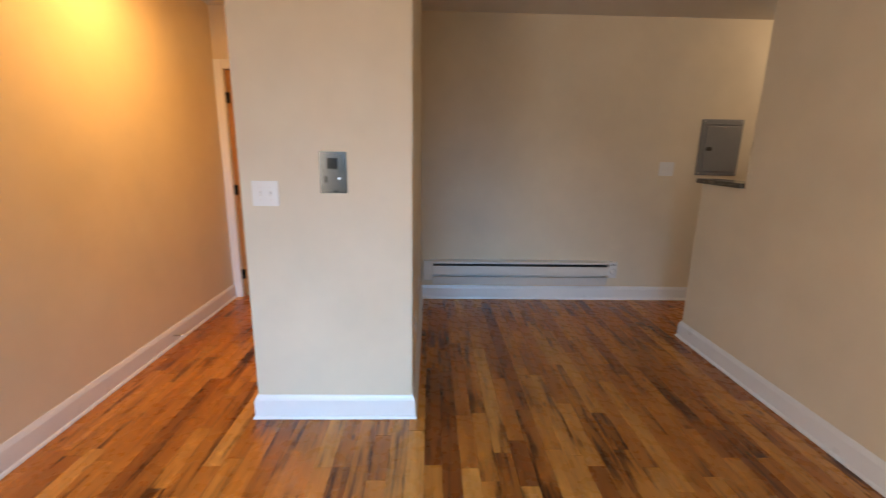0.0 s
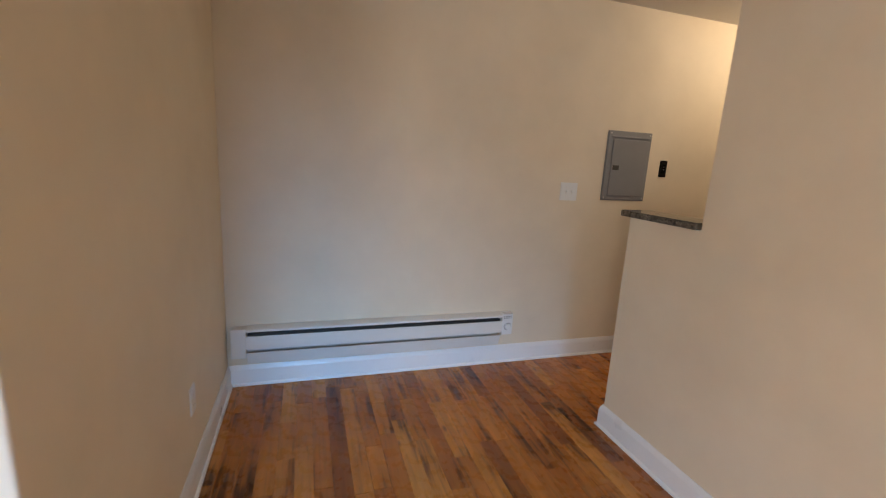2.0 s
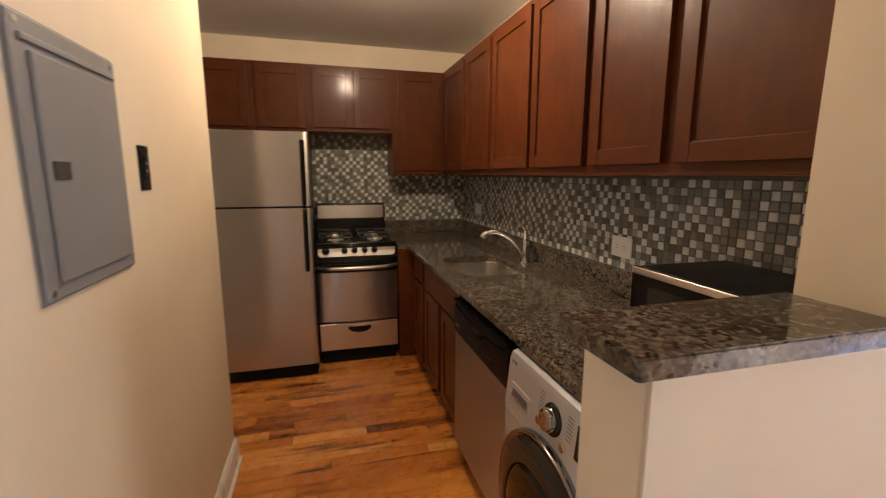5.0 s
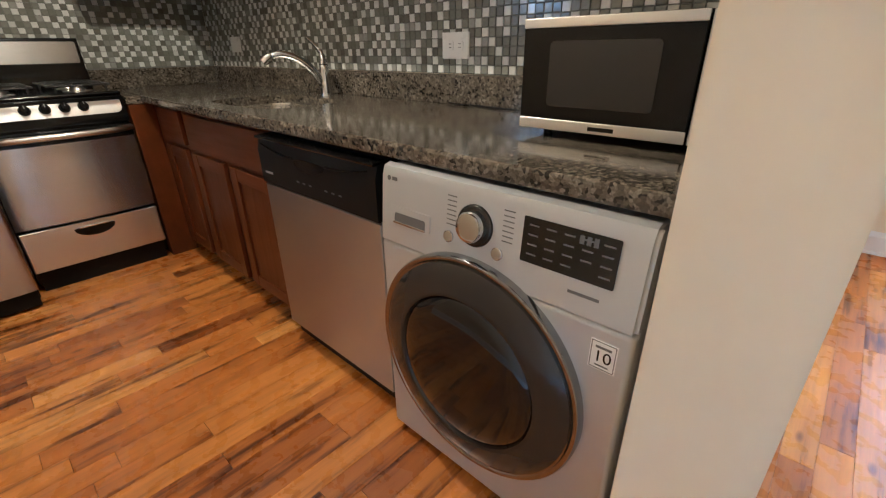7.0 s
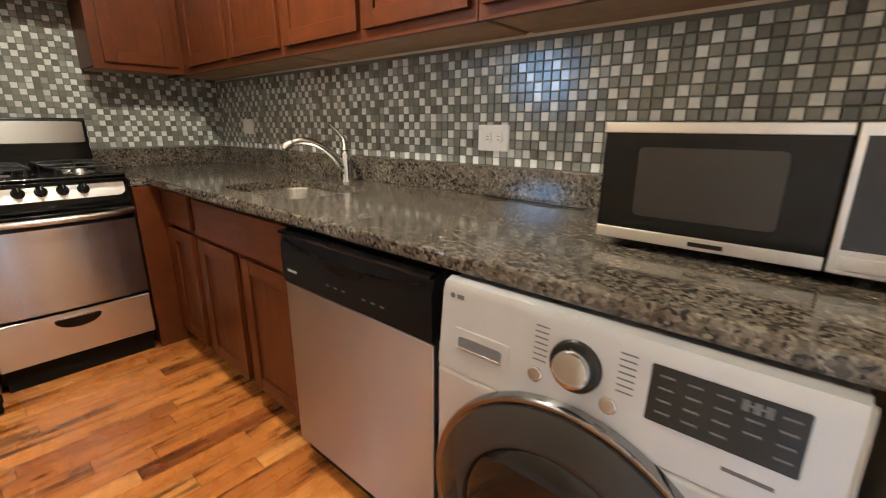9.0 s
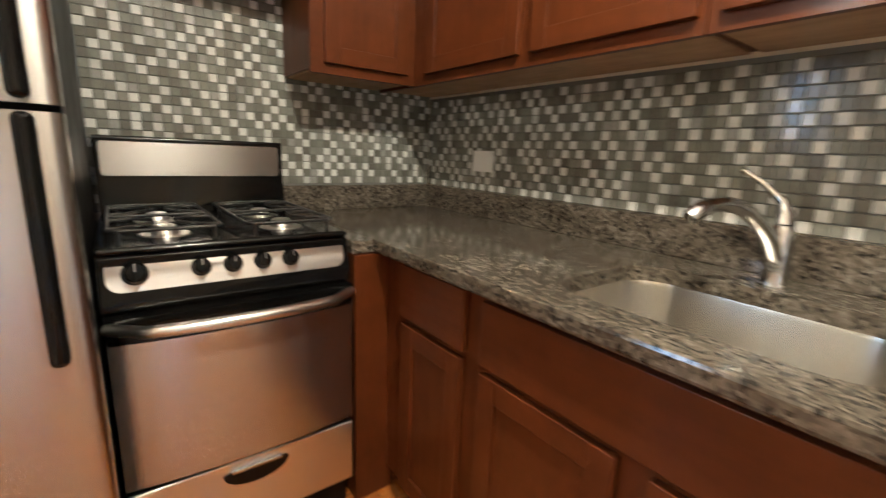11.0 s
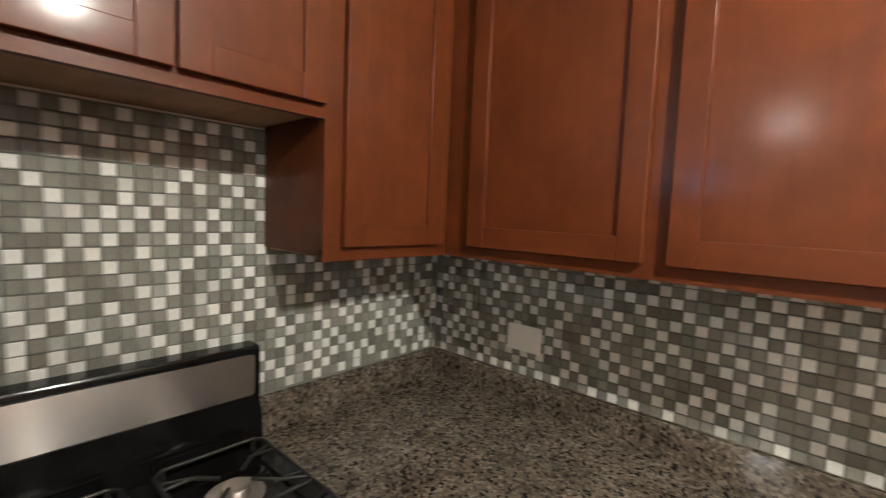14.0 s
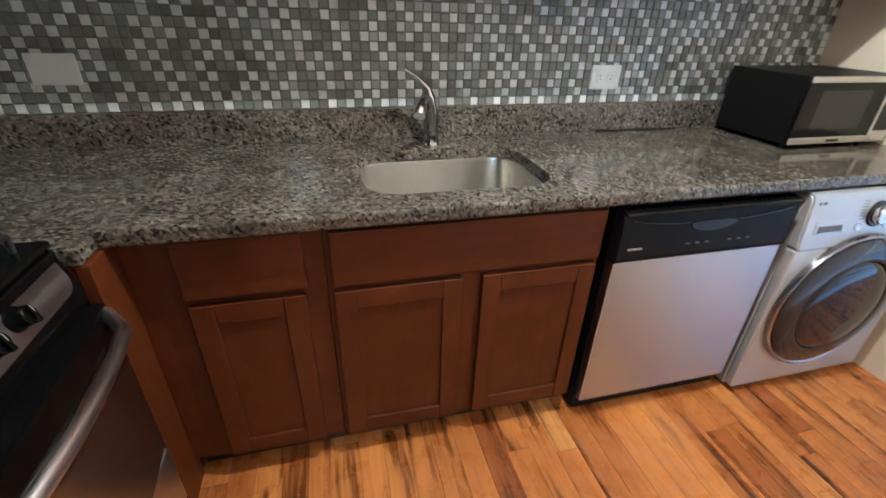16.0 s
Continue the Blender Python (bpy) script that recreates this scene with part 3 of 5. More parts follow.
def upper_east(y0, y1, z0, doors, dz0, label):
    cab = thing("wall_cabinet", (XE, (y0 + y1) / 2, z0), label, "cabinet", "wall cabinets")
    part("body", boxes((EF + 0.021, XE - 0.003, y0, y1, z0 + 0.014, UT)), M_CHERRY, cab)
    part("face_frame", boxes((EF + 0.0202, EF + 0.0206, y0, y1, z0, UT), (EF + 0.0208, EF + 0.04, y0, y1, z0, z0 + 0.03)), M_CHERRY_Y, cab)
    part("underside", B(EF + 0.042, XE - 0.010, y0 + 0.012, y1 - 0.012, z0 + 0.008, z0 + 0.0135), M_UNDER, cab, "pale unfinished cabinet underside", False)
    for a, b in doors:
        shaker(cab, "-x", EF, a, b, dz0, 2.245)
    return cab


upper_east(4.061, 4.885, 1.765, ((4.489, 4.874), (4.080, 4.432)), 1.792, "cherry-stained cabinet with two shaker doors above the fridge")
upper_east(3.401, 4.061, 1.772, ((3.714, 4.022), (3.407, 3.707)), 1.802, "cherry-stained short cabinet with two shaker doors above the range")
upper_east(SF - 0.018, 3.401, UB, ((3.010, 3.352),), 1.473, "tall cherry-stained corner cabinet beside the range")

BF = 3.337


def base_cabinet(x0, x1, fronts, label):
    cab = thing("base_cabinet", ((x0 + x1) / 2, BF - 0.3, 0), label, "cabinet", "base cabinets")
    part("body", boxes((x0, x1, YS + 0.003, BF - 0.021, 0.095, 0.20)), M_CHERRY, cab)
    part("face_frame", boxes((x0, x0 + 0.030, BF - 0.040, BF - 0.0205, 0.20, 0.863), (x1 - 0.030, x1, BF - 0.040, BF - 0.0205, 0.20, 0.863),
                             (x0 + 0.03, x1 - 0.03, BF - 0.040, BF - 0.0205, 0.20, 0.863)), M_CHERRY, cab)
    for a in (x0, x1 - 0.016):
        part("side_panel", B(a, a + 0.016, YS + 0.003, BF - 0.041, 0.20, 0.863), M_CHERRY, cab)
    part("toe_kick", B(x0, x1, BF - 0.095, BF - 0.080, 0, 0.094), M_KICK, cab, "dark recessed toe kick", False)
    for kind, a, b, z0, z1 in fronts:
        shaker(cab, "+y", BF, a, b, z0, z1, drawer=kind == "drawer")
    return cab


base_cabinet(4.622, 5.074, (("drawer", 4.672, 4.965, 0.690, 0.852), ("door", 4.680, 4.962, 0.105, 0.668)),
             "narrow cherry-stained base cabinet with a drawer and a shaker door")
base_cabinet(3.802, 4.620, (("drawer", 3.812, 4.606, 0.684, 0.845), ("door", 4.246, 4.606, 0.102, 0.664), ("door", 3.815, 4.184, 0.102, 0.664)),
             "cherry-stained sink base cabinet with two shaker doors")
fil = thing("filler_panel", (5.06, 3.40, 0), "cherry-stained filler panel between range and base cabinets", "panel")
part("board", boxes((5.076, 5.104, BF - 0.045, 3.432, 0.0, 0.863), bevel=0.002), M_CHERRY, fil)
part("back", B(5.106, 5.70, 3.40, 3.430, 0.0, 0.863), M_CHERRY, fil)

# ---- worktop, sink, tap ----
CT, CB, CF = 0.905, 0.866, 3.366
SX0, SX1, SY0, SY1 = 3.935, 4.500, 2.862, 3.262


def ring_slab(bm, outer, inner, z0, z1, roll=0.006):
    """A slab with a hole; outer and inner outlines have the same count."""
    def loop(pts, z, grow=0.0, centre=None):
        return [bm.verts.new((x, y, z)) for x, y in pts]
    n = len(inner)
    it, ib = loop(inner, z1), loop(inner, z0)
    ot, ob_ = loop(outer, z1), loop(outer, z0)
    for i in range(n):
        j = (i + 1) % n
        bm.faces.new((it[i], it[j], ot[j], ot[i]))
        bm.faces.new((ib[j], ib[i], ob_[i], ob_[j]))
        bm.faces.new((it[j], it[i], ib[i], ib[j]))
        bm.faces.new((ot[i], ot[j], ob_[j], ob_[i]))


wt = thing("worktop", (4.0, 3.0, CB), "speckled grey-brown polished granite worktop with upstand", "worktop")
hole = round_rect(SX0, SX1, SY0, SY1, 0.10, 8)
cx, cy = (SX0 + SX1) / 2, (SY0 + SY1) / 2
oy0, oy1, ox0, ox1 = YS + 0.001, CF - 0.006, 3.6, 4.8
outer = []
for x, y in hole:
    dx, dy = x - cx, y - cy
    k = min((ox1 - cx if dx > 0 else cx - ox0) / max(abs(dx), 1e-6), (oy1 - cy if dy > 0 else cy - oy0) / max(abs(dy), 1e-6))
    outer.append((cx + dx * k, cy + dy * k))
bm = bmesh.new()
ring_slab(bm, outer, hole, CB, CT)
for px, py in ((ox0, oy0), (ox1, oy0), (ox1, oy1), (ox0, oy1)):
    # corner wedges that the radial ring leaves open
    onx = min((p for p in outer if abs(p[0] - px) < 1e-4), key=lambda p: abs(p[1] - py), default=None)
    ony = min((p for p in outer if abs(p[1] - py) < 1e-4), key=lambda p: abs(p[0] - px), default=None)
    if onx and ony:
        prism(bm, [(px, py), onx, ony], CB, CT)
slab(bm, RX1 + 0.002, ox0, YS + 0.001, oy1, CB, CT)
slab(bm, ox1, XE - 0.001, YS + 0.001, oy1, CB, CT)
slab(bm, 5.085, XE - 0.001, oy1, 3.434, CB, CT, bevel=0.004)
# rounded front nosing
nose = [(0, CB), (0.004, CB + 0.002), (0.006, CB + 0.008), (0.006, CT - 0.008), (0.004, CT - 0.002), (0, CT)]
prism(bm, [(oy1 + u, z) for u, z in nose], RX1 + 0.002, 5.086, "x")
part("top", bm, M_GRANITE, wt, "", False)
part("upstand", boxes((RX1 + 0.002, XE - 0.024, YS + 0.001, YS + 0.022, CT, 1.016), (XE - 0.022, XE - 0.001, YS + 0.001, 3.432, CT, 1.016), bevel=0.002), M_GRANITE, wt)

sk = thing("sink", (cx, cy, 0.70), "brushed steel undermount kitchen sink set into granite", "sink")
bm = bmesh.new()
rings = []
for grow, z, r in ((0.018, CB - 0.001, 0.11), (0.004, CB - 0.001, 0.105), (0.002, CB - 0.012, 0.105), (-0.004, 0.760, 0.10), (-0.016, 0.715, 0.09), (-0.05, 0.700, 0.06)):
    rings.append([bm.verts.new((x, y, z)) for x, y in round_rect(SX0 - grow, SX1 + grow, SY0 - grow, SY1 + grow, r, 8)])
for a, b in zip(rings, rings[1:]):
    for i in range(len(a)):
        j = (i + 1) % len(a)
        bm.faces.new((a[i], a[j], b[j], b[i]))
bm.faces.new(rings[-1])
bowl = part("bowl", bm, M_SINK, sk)
sol = bowl.modifiers.new("thickness", "SOLIDIFY")
sol.thickness, sol.offset = 0.0015, 0
part("drain", lathe(bmesh.new(), [(0.045, 0.7015), (0.045, 0.704), (0.038, 0.705), (0.032, 0.7025)], 28, Matrix.Translation((cx, cy, 0))), M_CHROME, sk)

fa = thing("tap", (4.22, 2.79, CT), "chrome single-lever kitchen tap with an arched spout", "tap")
fx, fy = 4.22, 2.79
part("base", lathe(bmesh.new(), [(0.032, 0), (0.032, 0.006), (0.028, 0.012), (0.0265, 0.05), (0.0255, 0.10), (0.0225, 0.130), (0.017, 0.141)], 32,
                   Matrix.Translation((fx, fy, CT))), M_CHROME, fa)
ctrl = [Vector(p) for p in ((4.221, 2.80, 0.945), (4.226, 2.815, 0.985), (4.238, 2.85, 1.032), (4.255, 2.895, 1.070), (4.272, 2.94, 1.089), (4.287, 2.975, 1.093), (4.299, 3.003, 1.086))]
sp_pts, sp_r = [], []
for k in range(len(ctrl) - 1):
    p0, p1, p2, p3 = ctrl[max(k - 1, 0)], ctrl[k], ctrl[k + 1], ctrl[min(k + 2, len(ctrl) - 1)]
    for q in range(3):
        u = q / 3
        sp_pts.append(0.5 * ((2 * p1) + (p2 - p0) * u + (2 * p0 - 5 * p1 + 4 * p2 - p3) * u * u + (3 * p1 - p0 - 3 * p2 + p3) * u ** 3))
        sp_r.append(0.0200 - 0.0060 * ((k + u) / 6))
sp_pts.append(ctrl[-1])
sp_r.append(0.0140)
part("spout", tube(bmesh.new(), sp_pts, sp_r, 20), M_CHROME, fa)
e = Vector(sp_pts[-1])
part("spray_head", tube(bmesh.new(), [e, e + Vector((0.003, 0.008, -0.003)), e + Vector((0.010, 0.026, -0.014)), e + Vector((0.015, 0.038, -0.026))], [0.0140, 0.0185, 0.0195, 0.0180], 20), M_CHROME, fa)
part("lever", tube(bmesh.new(), [(fx, fy, CT + 0.140), (fx + 0.004, fy - 0.004, CT + 0.165), (fx + 0.014, fy - 0.002, CT + 0.192), (fx + 0.050, fy + 0.006, CT + 0.228),
                                 (fx + 0.096, fy + 0.014, CT + 0.258)], [0.020, 0.018, 0.011, 0.0065, 0.0058], 16), M_CHROME, fa)

bar = thing("bar_top", (2.305, 3.39, 1.194), "speckled granite slab on top of the half wall", "worktop")
bm = bmesh.new()
prism(bm, round_rect(2.215, 2.400, BAR0 + 0.002, 3.634, 0.008, 4), 1.1945, 1.2255)
bmesh.ops.bevel(bm, geom=[e for e in bm.edges if abs(e.verts[0].co.z - e.verts[1].co.z) < 1e-5], offset=0.003, segments=2, affect="EDGES")
part("slab", bm, M_GRANITE, bar)


# ---- fridge ----
fr = thing("fridge", (5.3, 4.43, 0), "stainless steel top-freezer fridge with black handles", "fridge")
FY0, FY1, FX = 4.047, 4.815, 4.886
part("body", boxes((4.955, 5.72, FY0 + 0.004, FY1 - 0.004, 0.03, 1.705), bevel=0.008), M_BLACKSOFT, fr, "dark grey textured cabinet sides")


def fridge_door(z0, z1):
    """A slightly bowed door with rounded sides."""
    out = []
    for s in [0.001 * 1.7 ** k for k in range(8)] + [0.06 + 0.88 * k / 16 for k in range(17)] + [1 - 0.001 * 1.7 ** k for k in range(7, -1, -1)]:
        y = FY0 + (FY1 - FY0) * s
        edge = min(s, 1 - s) * (FY1 - FY0)
        bow = 0.010 * (1 - (2 * s - 1) ** 2) - 0.008 * max(0.0, 1 - edge / 0.055) ** 2
        rnd = 0.0 if edge > 0.012 else 0.012 * (1 - math.sqrt(max(0.0, 1 - (1 - edge / 0.012) ** 2)))
        out.append((FX + 0.010 - bow + rnd, y))
    out += [(4.950, FY1), (4.950, FY0)]
    return prism(bmesh.new(), out, z0, z1)


fd1 = part("freezer_door", fridge_door(1.226, 1.712), M_STEEL_V, fr, "brushed steel freezer door")
fd2 = part("fridge_door", fridge_door(0.098, 1.214), M_STEEL_V, fr, "brushed steel fridge door")
part("hinge_cover", boxes((4.90, 5.0, FY1 - 0.10, FY1 - 0.02, 1.706, 1.722), bevel=0.005), M_BLACKSOFT, fr)
part("grille", boxes((4.915, 4.955, FY0 + 0.01, FY1 - 0.01, 0.012, 0.090), bevel=0.004), M_BLACKSOFT, fr)
HY = 4.094
for dd, z0, z1 in ((fd1, 1.230, 1.660), (fd2, 0.782, 1.211)):
    hm = bmesh.new()
    slab(hm, FX - 0.046, FX - 0.018, HY - 0.0145, HY + 0.0145, z0, z1, bevel=0.0125, seg=4)
    for zc in (z0 + 0.028, z1 - 0.028):
        slab(hm, FX - 0.026, FX + 0.004, HY - 0.0125, HY + 0.0125, zc - 0.024, zc + 0.024, bevel=0.006)
    part("handle", hm, M_BLACK, dd, "black moulded handle")

# ---- range ----
RY0, RY1, RXF = 3.438, 4.046, 5.058
rg = thing("gas_range", (5.4, 3.74, 0), "stainless and black gas range with four burners", "cooker")
part("body", boxes((5.115, 5.76, RY0 + 0.004, RY1 - 0.004, 0.03, 0.912), bevel=0.004), M_BLACK, rg)
part("base", boxes((5.10, 5.70, RY0 + 0.02, RY1 - 0.02, 0.0, 0.10)), M_BLACKSOFT, rg)
part("drawer", boxes((RXF + 0.006, 5.112, RY0 + 0.008, RY1 - 0.008, 0.112, 0.322), bevel=0.006), M_STEEL_H, rg, "brushed steel storage drawer")
dh = bmesh.new()
prism(dh, [(3.742 + 0.088 * math.cos(radians(a)), 0.288 + 0.045 * math.sin(radians(a)) * (1 if a > 180 else 0.25)) for a in range(0, 360, 15)], RXF + 0.001, RXF + 0.010, "x")
part("drawer_pull", dh, M_BLACK, rg, "black recessed pull")
part("pull_lip", boxes((RXF - 0.006, RXF + 0.006, 3.675, 3.81, 0.292, 0.300), bevel=0.002), M_CHROME, rg)


def bowed(x, depth, inset, bow, z0, z1, n=20):
    """A panel across the range whose front swells outwards by bow."""
    y0, y1 = RY0 + inset, RY1 - inset
    front = [(x - bow * (1 - (2 * k / n - 1) ** 2), y0 + (y1 - y0) * k / n) for k in range(n + 1)]
    return prism(bmesh.new(), front + [(x + depth, y1), (x + depth, y0)], z0, z1)


part("oven_door", bowed(RXF + 0.014, 0.095, 0.006, 0.024, 0.335, 0.780), M_BLACK, rg)
part("door_skin", bowed(RXF + 0.010, 0.006, 0.008, 0.024, 0.340, 0.718), M_STEEL_V, rg, "brushed steel oven door skin")
hp = []
for k in range(25):
    u = k / 24
    out = 0.024 * (1 - (2 * u - 1) ** 2) + 0.046 * min(1, 2.6 * math.sin(math.pi * u)) + 0.010 * math.sin(math.pi * u)
    hp.append((RXF + 0.016 - out, RY0 + 0.010 + (RY1 - RY0 - 0.020) * u, 0.758))
part("oven_handle", tube(bmesh.new(), hp, 0.0145, 14), M_STEEL_H, rg, "curved satin metal bar handle")
# control panel, leaning back
cpb = bmesh.new()
prism(cpb, [(RXF + 0.041, 0.786), (RXF + 0.039, 0.822), (RXF + 0.067, 0.913), (5.17, 0.913), (5.17, 0.786)], RY0 + 0.002, RY1 - 0.002, "y")
part("control_panel", cpb, M_BLACK, rg)
lean = Vector((0.032, 0, 0.105)).normalized()
normal = Vector((-lean.z, 0, lean.x))
c0 = Vector((RXF + 0.0545, (RY0 + RY1) / 2, 0.871)) + normal * 0.0005
tilt = Matrix((Vector((0, -1, 0)), lean, normal)).transposed().to_4x4()
plate = bmesh.new()
prism(plate, round_rect(-0.287, 0.287, -0.042, 0.040, 0.030, 6), 0.0, 0.003)
part("control_plate", merge(bmesh.new(), plate, Matrix.Translation(c0) @ tilt), M_STEEL_H, rg, "brushed steel control strip")
for yk, rk in ((3.972, 0.024), (3.835, 0.0195), (3.761, 0.0195), (3.687, 0.0195), (3.613, 0.0195)):
    kb = lathe(bmesh.new(), [(rk + 0.004, 0.0), (rk + 0.003, 0.005), (rk, 0.008), (rk - 0.002, 0.024), (rk - 0.006, 0.027)], 24)
    slab(kb, -0.004, 0.004, -rk + 0.002, rk - 0.002, 0.024, 0.034, bevel=0.0015)
    kn = part("knob", merge(bmesh.new(), kb, Matrix.Translation(c0 + normal * 0.003 + Vector((0, yk - c0.y, 0))) @ tilt), M_BLACK, rg, "black control knob")
    tk = B(-0.0012, 0.0012, 0.002, rk - 0.003, 0.0342, 0.0348)
    part("mark", merge(bmesh.new(), tk, Matrix.Translation(c0 + normal * 0.003 + Vector((0, yk - c0.y, 0))) @ tilt), M_LIGHTPRINT, kn, "", False)
# cooktop with rolled edge and two sunk bays
part("cooktop", boxes((5.116, 5.70, RY0, RY1, 0.914, 0.934), bevel=0.009), M_BLACK, rg, "black enamel cooktop")
# backguard
bg = bmesh.new()
prism(bg, [(5.700, 0.905), (5.705, 1.00), (5.722, 1.045), (5.722, 1.178), (5.730, 1.190), (5.785, 1.190), (5.785, 0.905)], RY0 + 0.006, RY1 - 0.006, "y")
part("backguard", bg, M_BLACK, rg)
bp = bmesh.new()
prism(bp, round_rect(RY0 + 0.022, RY1 - 0.022, 1.060, 1.172, 0.012, 5), 5.717, 5.7225, "x")
part("backguard_plate", bp, M_STEEL_V, rg, "brushed steel backguard plate")
for gy in (3.590, 3.894):
    gb = bmesh.new()
    x0, x1, y0, y1, zt = 5.150, 5.665, gy - 0.122, gy + 0.122, 0.966
    r = 0.0048
    tube(gb, [(x0, y0 + 0.02, zt), (x0, y1 - 0.02, zt), (x0 + 0.02, y1, zt), (x1 - 0.02, y1, zt), (x1, y1 - 0.02, zt), (x1, y0 + 0.02, zt), (x1 - 0.02, y0, zt),
              (x0 + 0.02, y0, zt), (x0, y0 + 0.02, zt)], r, 8)
    tube(gb, [((x0 + x1) / 2, y0, zt), ((x0 + x1) / 2, y1, zt)], r, 8)
    for bx in (5.265, 5.520):
        for k in range(4):
            a = radians(90 * k + 45)
            c, s = math.cos(a), math.sin(a)
            tube(gb, [(bx + 0.035 * c, gy + 0.035 * s, zt + 0.004), (bx + 0.09 * c, gy + 0.09 * s, zt + 0.003),
                      (bx + 0.128 * c * 1.02, gy + max(-0.122, min(0.122, 0.17 * s)), zt)], r * 0.9, 8)
        for off in (-0.066, 0.066):
            tube(gb, [(bx + off, y0, zt), (bx + off, gy - 0.055, zt + 0.002)], r * 0.85, 8)
            tube(gb, [(bx + off, y1, zt), (bx + off, gy + 0.055, zt + 0.002)], r * 0.85, 8)
    for lx in (x0, x1):
        for ly in (y0 + 0.02, y1 - 0.02):
            cyl(gb, (lx, ly, 0.932), (lx, ly, zt), 0.0055, seg=8)
    part("grate", gb, M_IRON, rg, "black cast iron pan grate")
    for bx in (5.265, 5.520):
        br = lathe(bmesh.new(), [(0.062, 0.9342), (0.060, 0.9365), (0.034, 0.937), (0.030, 0.950), (0.026, 0.953)], 28, Matrix.Translation((bx, gy, 0)))
        bo = part("burner", br, M_BURNER, rg, "pale alloy gas burner")
        part("burner_cap", lathe(bmesh.new(), [(0.027, 0.9532), (0.028, 0.9565), (0.022, 0.960)], 24, Matrix.Translation((bx, gy, 0))), M_BURNER, bo)

# ---- dishwasher ----
DW0, DW1, DWF = 3.136, 3.788, 3.372
dw = thing("dishwasher", (3.46, 3.0, 0), "stainless dishwasher with a black control strip under the worktop", "dishwasher")
part("tub", boxes((DW0 + 0.004, DW1 - 0.004, YS + 0.01, DWF - 0.035, 0.02, 0.850)), M_BLACKSOFT, dw)
part("door", boxes((DW0 + 0.006, DW1 - 0.006, DWF - 0.034, DWF, 0.090, 0.678), bevel=0.004), M_STEEL_D, dw, "brushed steel door")
cp = bmesh.new()
prism(cp, [(DWF - 0.034, 0.684), (DWF + 0.004, 0.684), (DWF + 0.006, 0.70), (DWF + 0.006, 0.800), (DWF - 0.004, 0.838), (DWF - 0.034, 0.846)], DW0 + 0.006, DW1 - 0.006, "x")
cpo = part("control_strip", cp, M_BLACKSOFT, dw, "black plastic control strip")
gr = bmesh.new()
prism(gr, [(3.462 + 0.085 * math.cos(radians(a)), 0.795 + 0.022 * math.sin(radians(a)) * (1.3 if a > 180 else 0.35)) for a in range(0, 360, 15)], DWF + 0.0062, DWF + 0.0085, "y")
part("grip", gr, M_BLACK, cpo)
lip = bmesh.new()
prism(lip, [(DWF + 0.002, 0.8385), (DWF + 0.010, 0.8385), (DWF + 0.012, 0.8425), (DWF + 0.009, 0.8470), (DWF - 0.030, 0.8500), (DWF - 0.030, 0.8470)], DW0 + 0.006, DW1 - 0.006, "x")
part("top_lip", lip, M_BLACK, cpo, "glossy black lip")
for sgn in (-1, 1):
    sw = bmesh.new()
    prism(sw, [(3.462 + sgn * (0.09 + 0.2 * k / 8), 0.803 + 0.022 * (k / 8) ** 2) for k in range(9)]
          + [(3.462 + sgn * (0.09 + 0.2 * k / 8), 0.798 + 0.022 * (k / 8) ** 2) for k in range(8, -1, -1)], DWF + 0.0058, DWF + 0.0088, "y")
    bmesh.ops.recalc_face_normals(sw, faces=sw.faces[:])
    part("swage", sw, M_BLACK, cpo, "glossy curved ridge")
part("name_bar", B(3.70, 3.75, DWF + 0.0063, DWF + 0.0070, 0.722, 0.729), M_LIGHTPRINT, cpo, "", False)
for k in range(6):
    part("button_mark", B(3.53 - 0.036 * k - (0.05 if k > 2 else 0), 3.545 - 0.036 * k - (0.05 if k > 2 else 0), DWF + 0.0063, DWF + 0.0069, 0.724, 0.729), M_GREYPRINT, cpo, "", False)
part("kick_plate", B(DW0 + 0.01, DW1 - 0.01, DWF - 0.085, DWF - 0.07, 0.0, 0.089), M_PLATE_DARK, dw, "", False)

# ---- washing machine ----
WX0_, WX1_, WF, WH = 2.446, 3.104, 3.405, 0.860
wm = thing("washing_machine", (2.75, 3.1, 0), "silver front-loading washing machine with a dark round door", "washing machine")
part("body", boxes((WX0_ + 0.006, WX1_ - 0.006, 2.80, WF - 0.045, 0.015, WH - 0.006), bevel=0.008), M_SILVER, wm)
fp = bmesh.new()
prism(fp, [(WF - 0.045, 0.666), (WF - 0.002, 0.666), (WF - 0.002, 0.670), (WF - 0.018, WH - 0.030), (WF - 0.026, WH - 0.008), (WF - 0.045, WH - 0.002)], WX0_, WX1_, "x")
bmesh.ops.bevel(fp, geom=[e for e in fp.edges if abs(e.verts[0].co.x - e.verts[1].co.x) < 1e-5], offset=0.007, segments=3, affect="EDGES")
fas = part("control_fascia", fp, M_SILVER, wm, "silver control fascia")
lowp = B(WX0_, WX1_, WF - 0.045, WF - 0.003, 0.03, 0.663, bevel=0.012, seg=3)
part("front_panel", lowp, M_SILVER, wm)
part("plinth", boxes((WX0_ + 0.03, WX1_ - 0.03, 2.85, WF - 0.06, 0.0, 0.02)), M_BLACKSOFT, wm)
lean_w = Vector((0, -0.016, 0.160)).normalized()
norm_w = Vector((0, lean_w.z, -lean_w.y))
tilt_w = Matrix((Vector((-1, 0, 0)), lean_w, norm_w)).transposed().to_4x4()


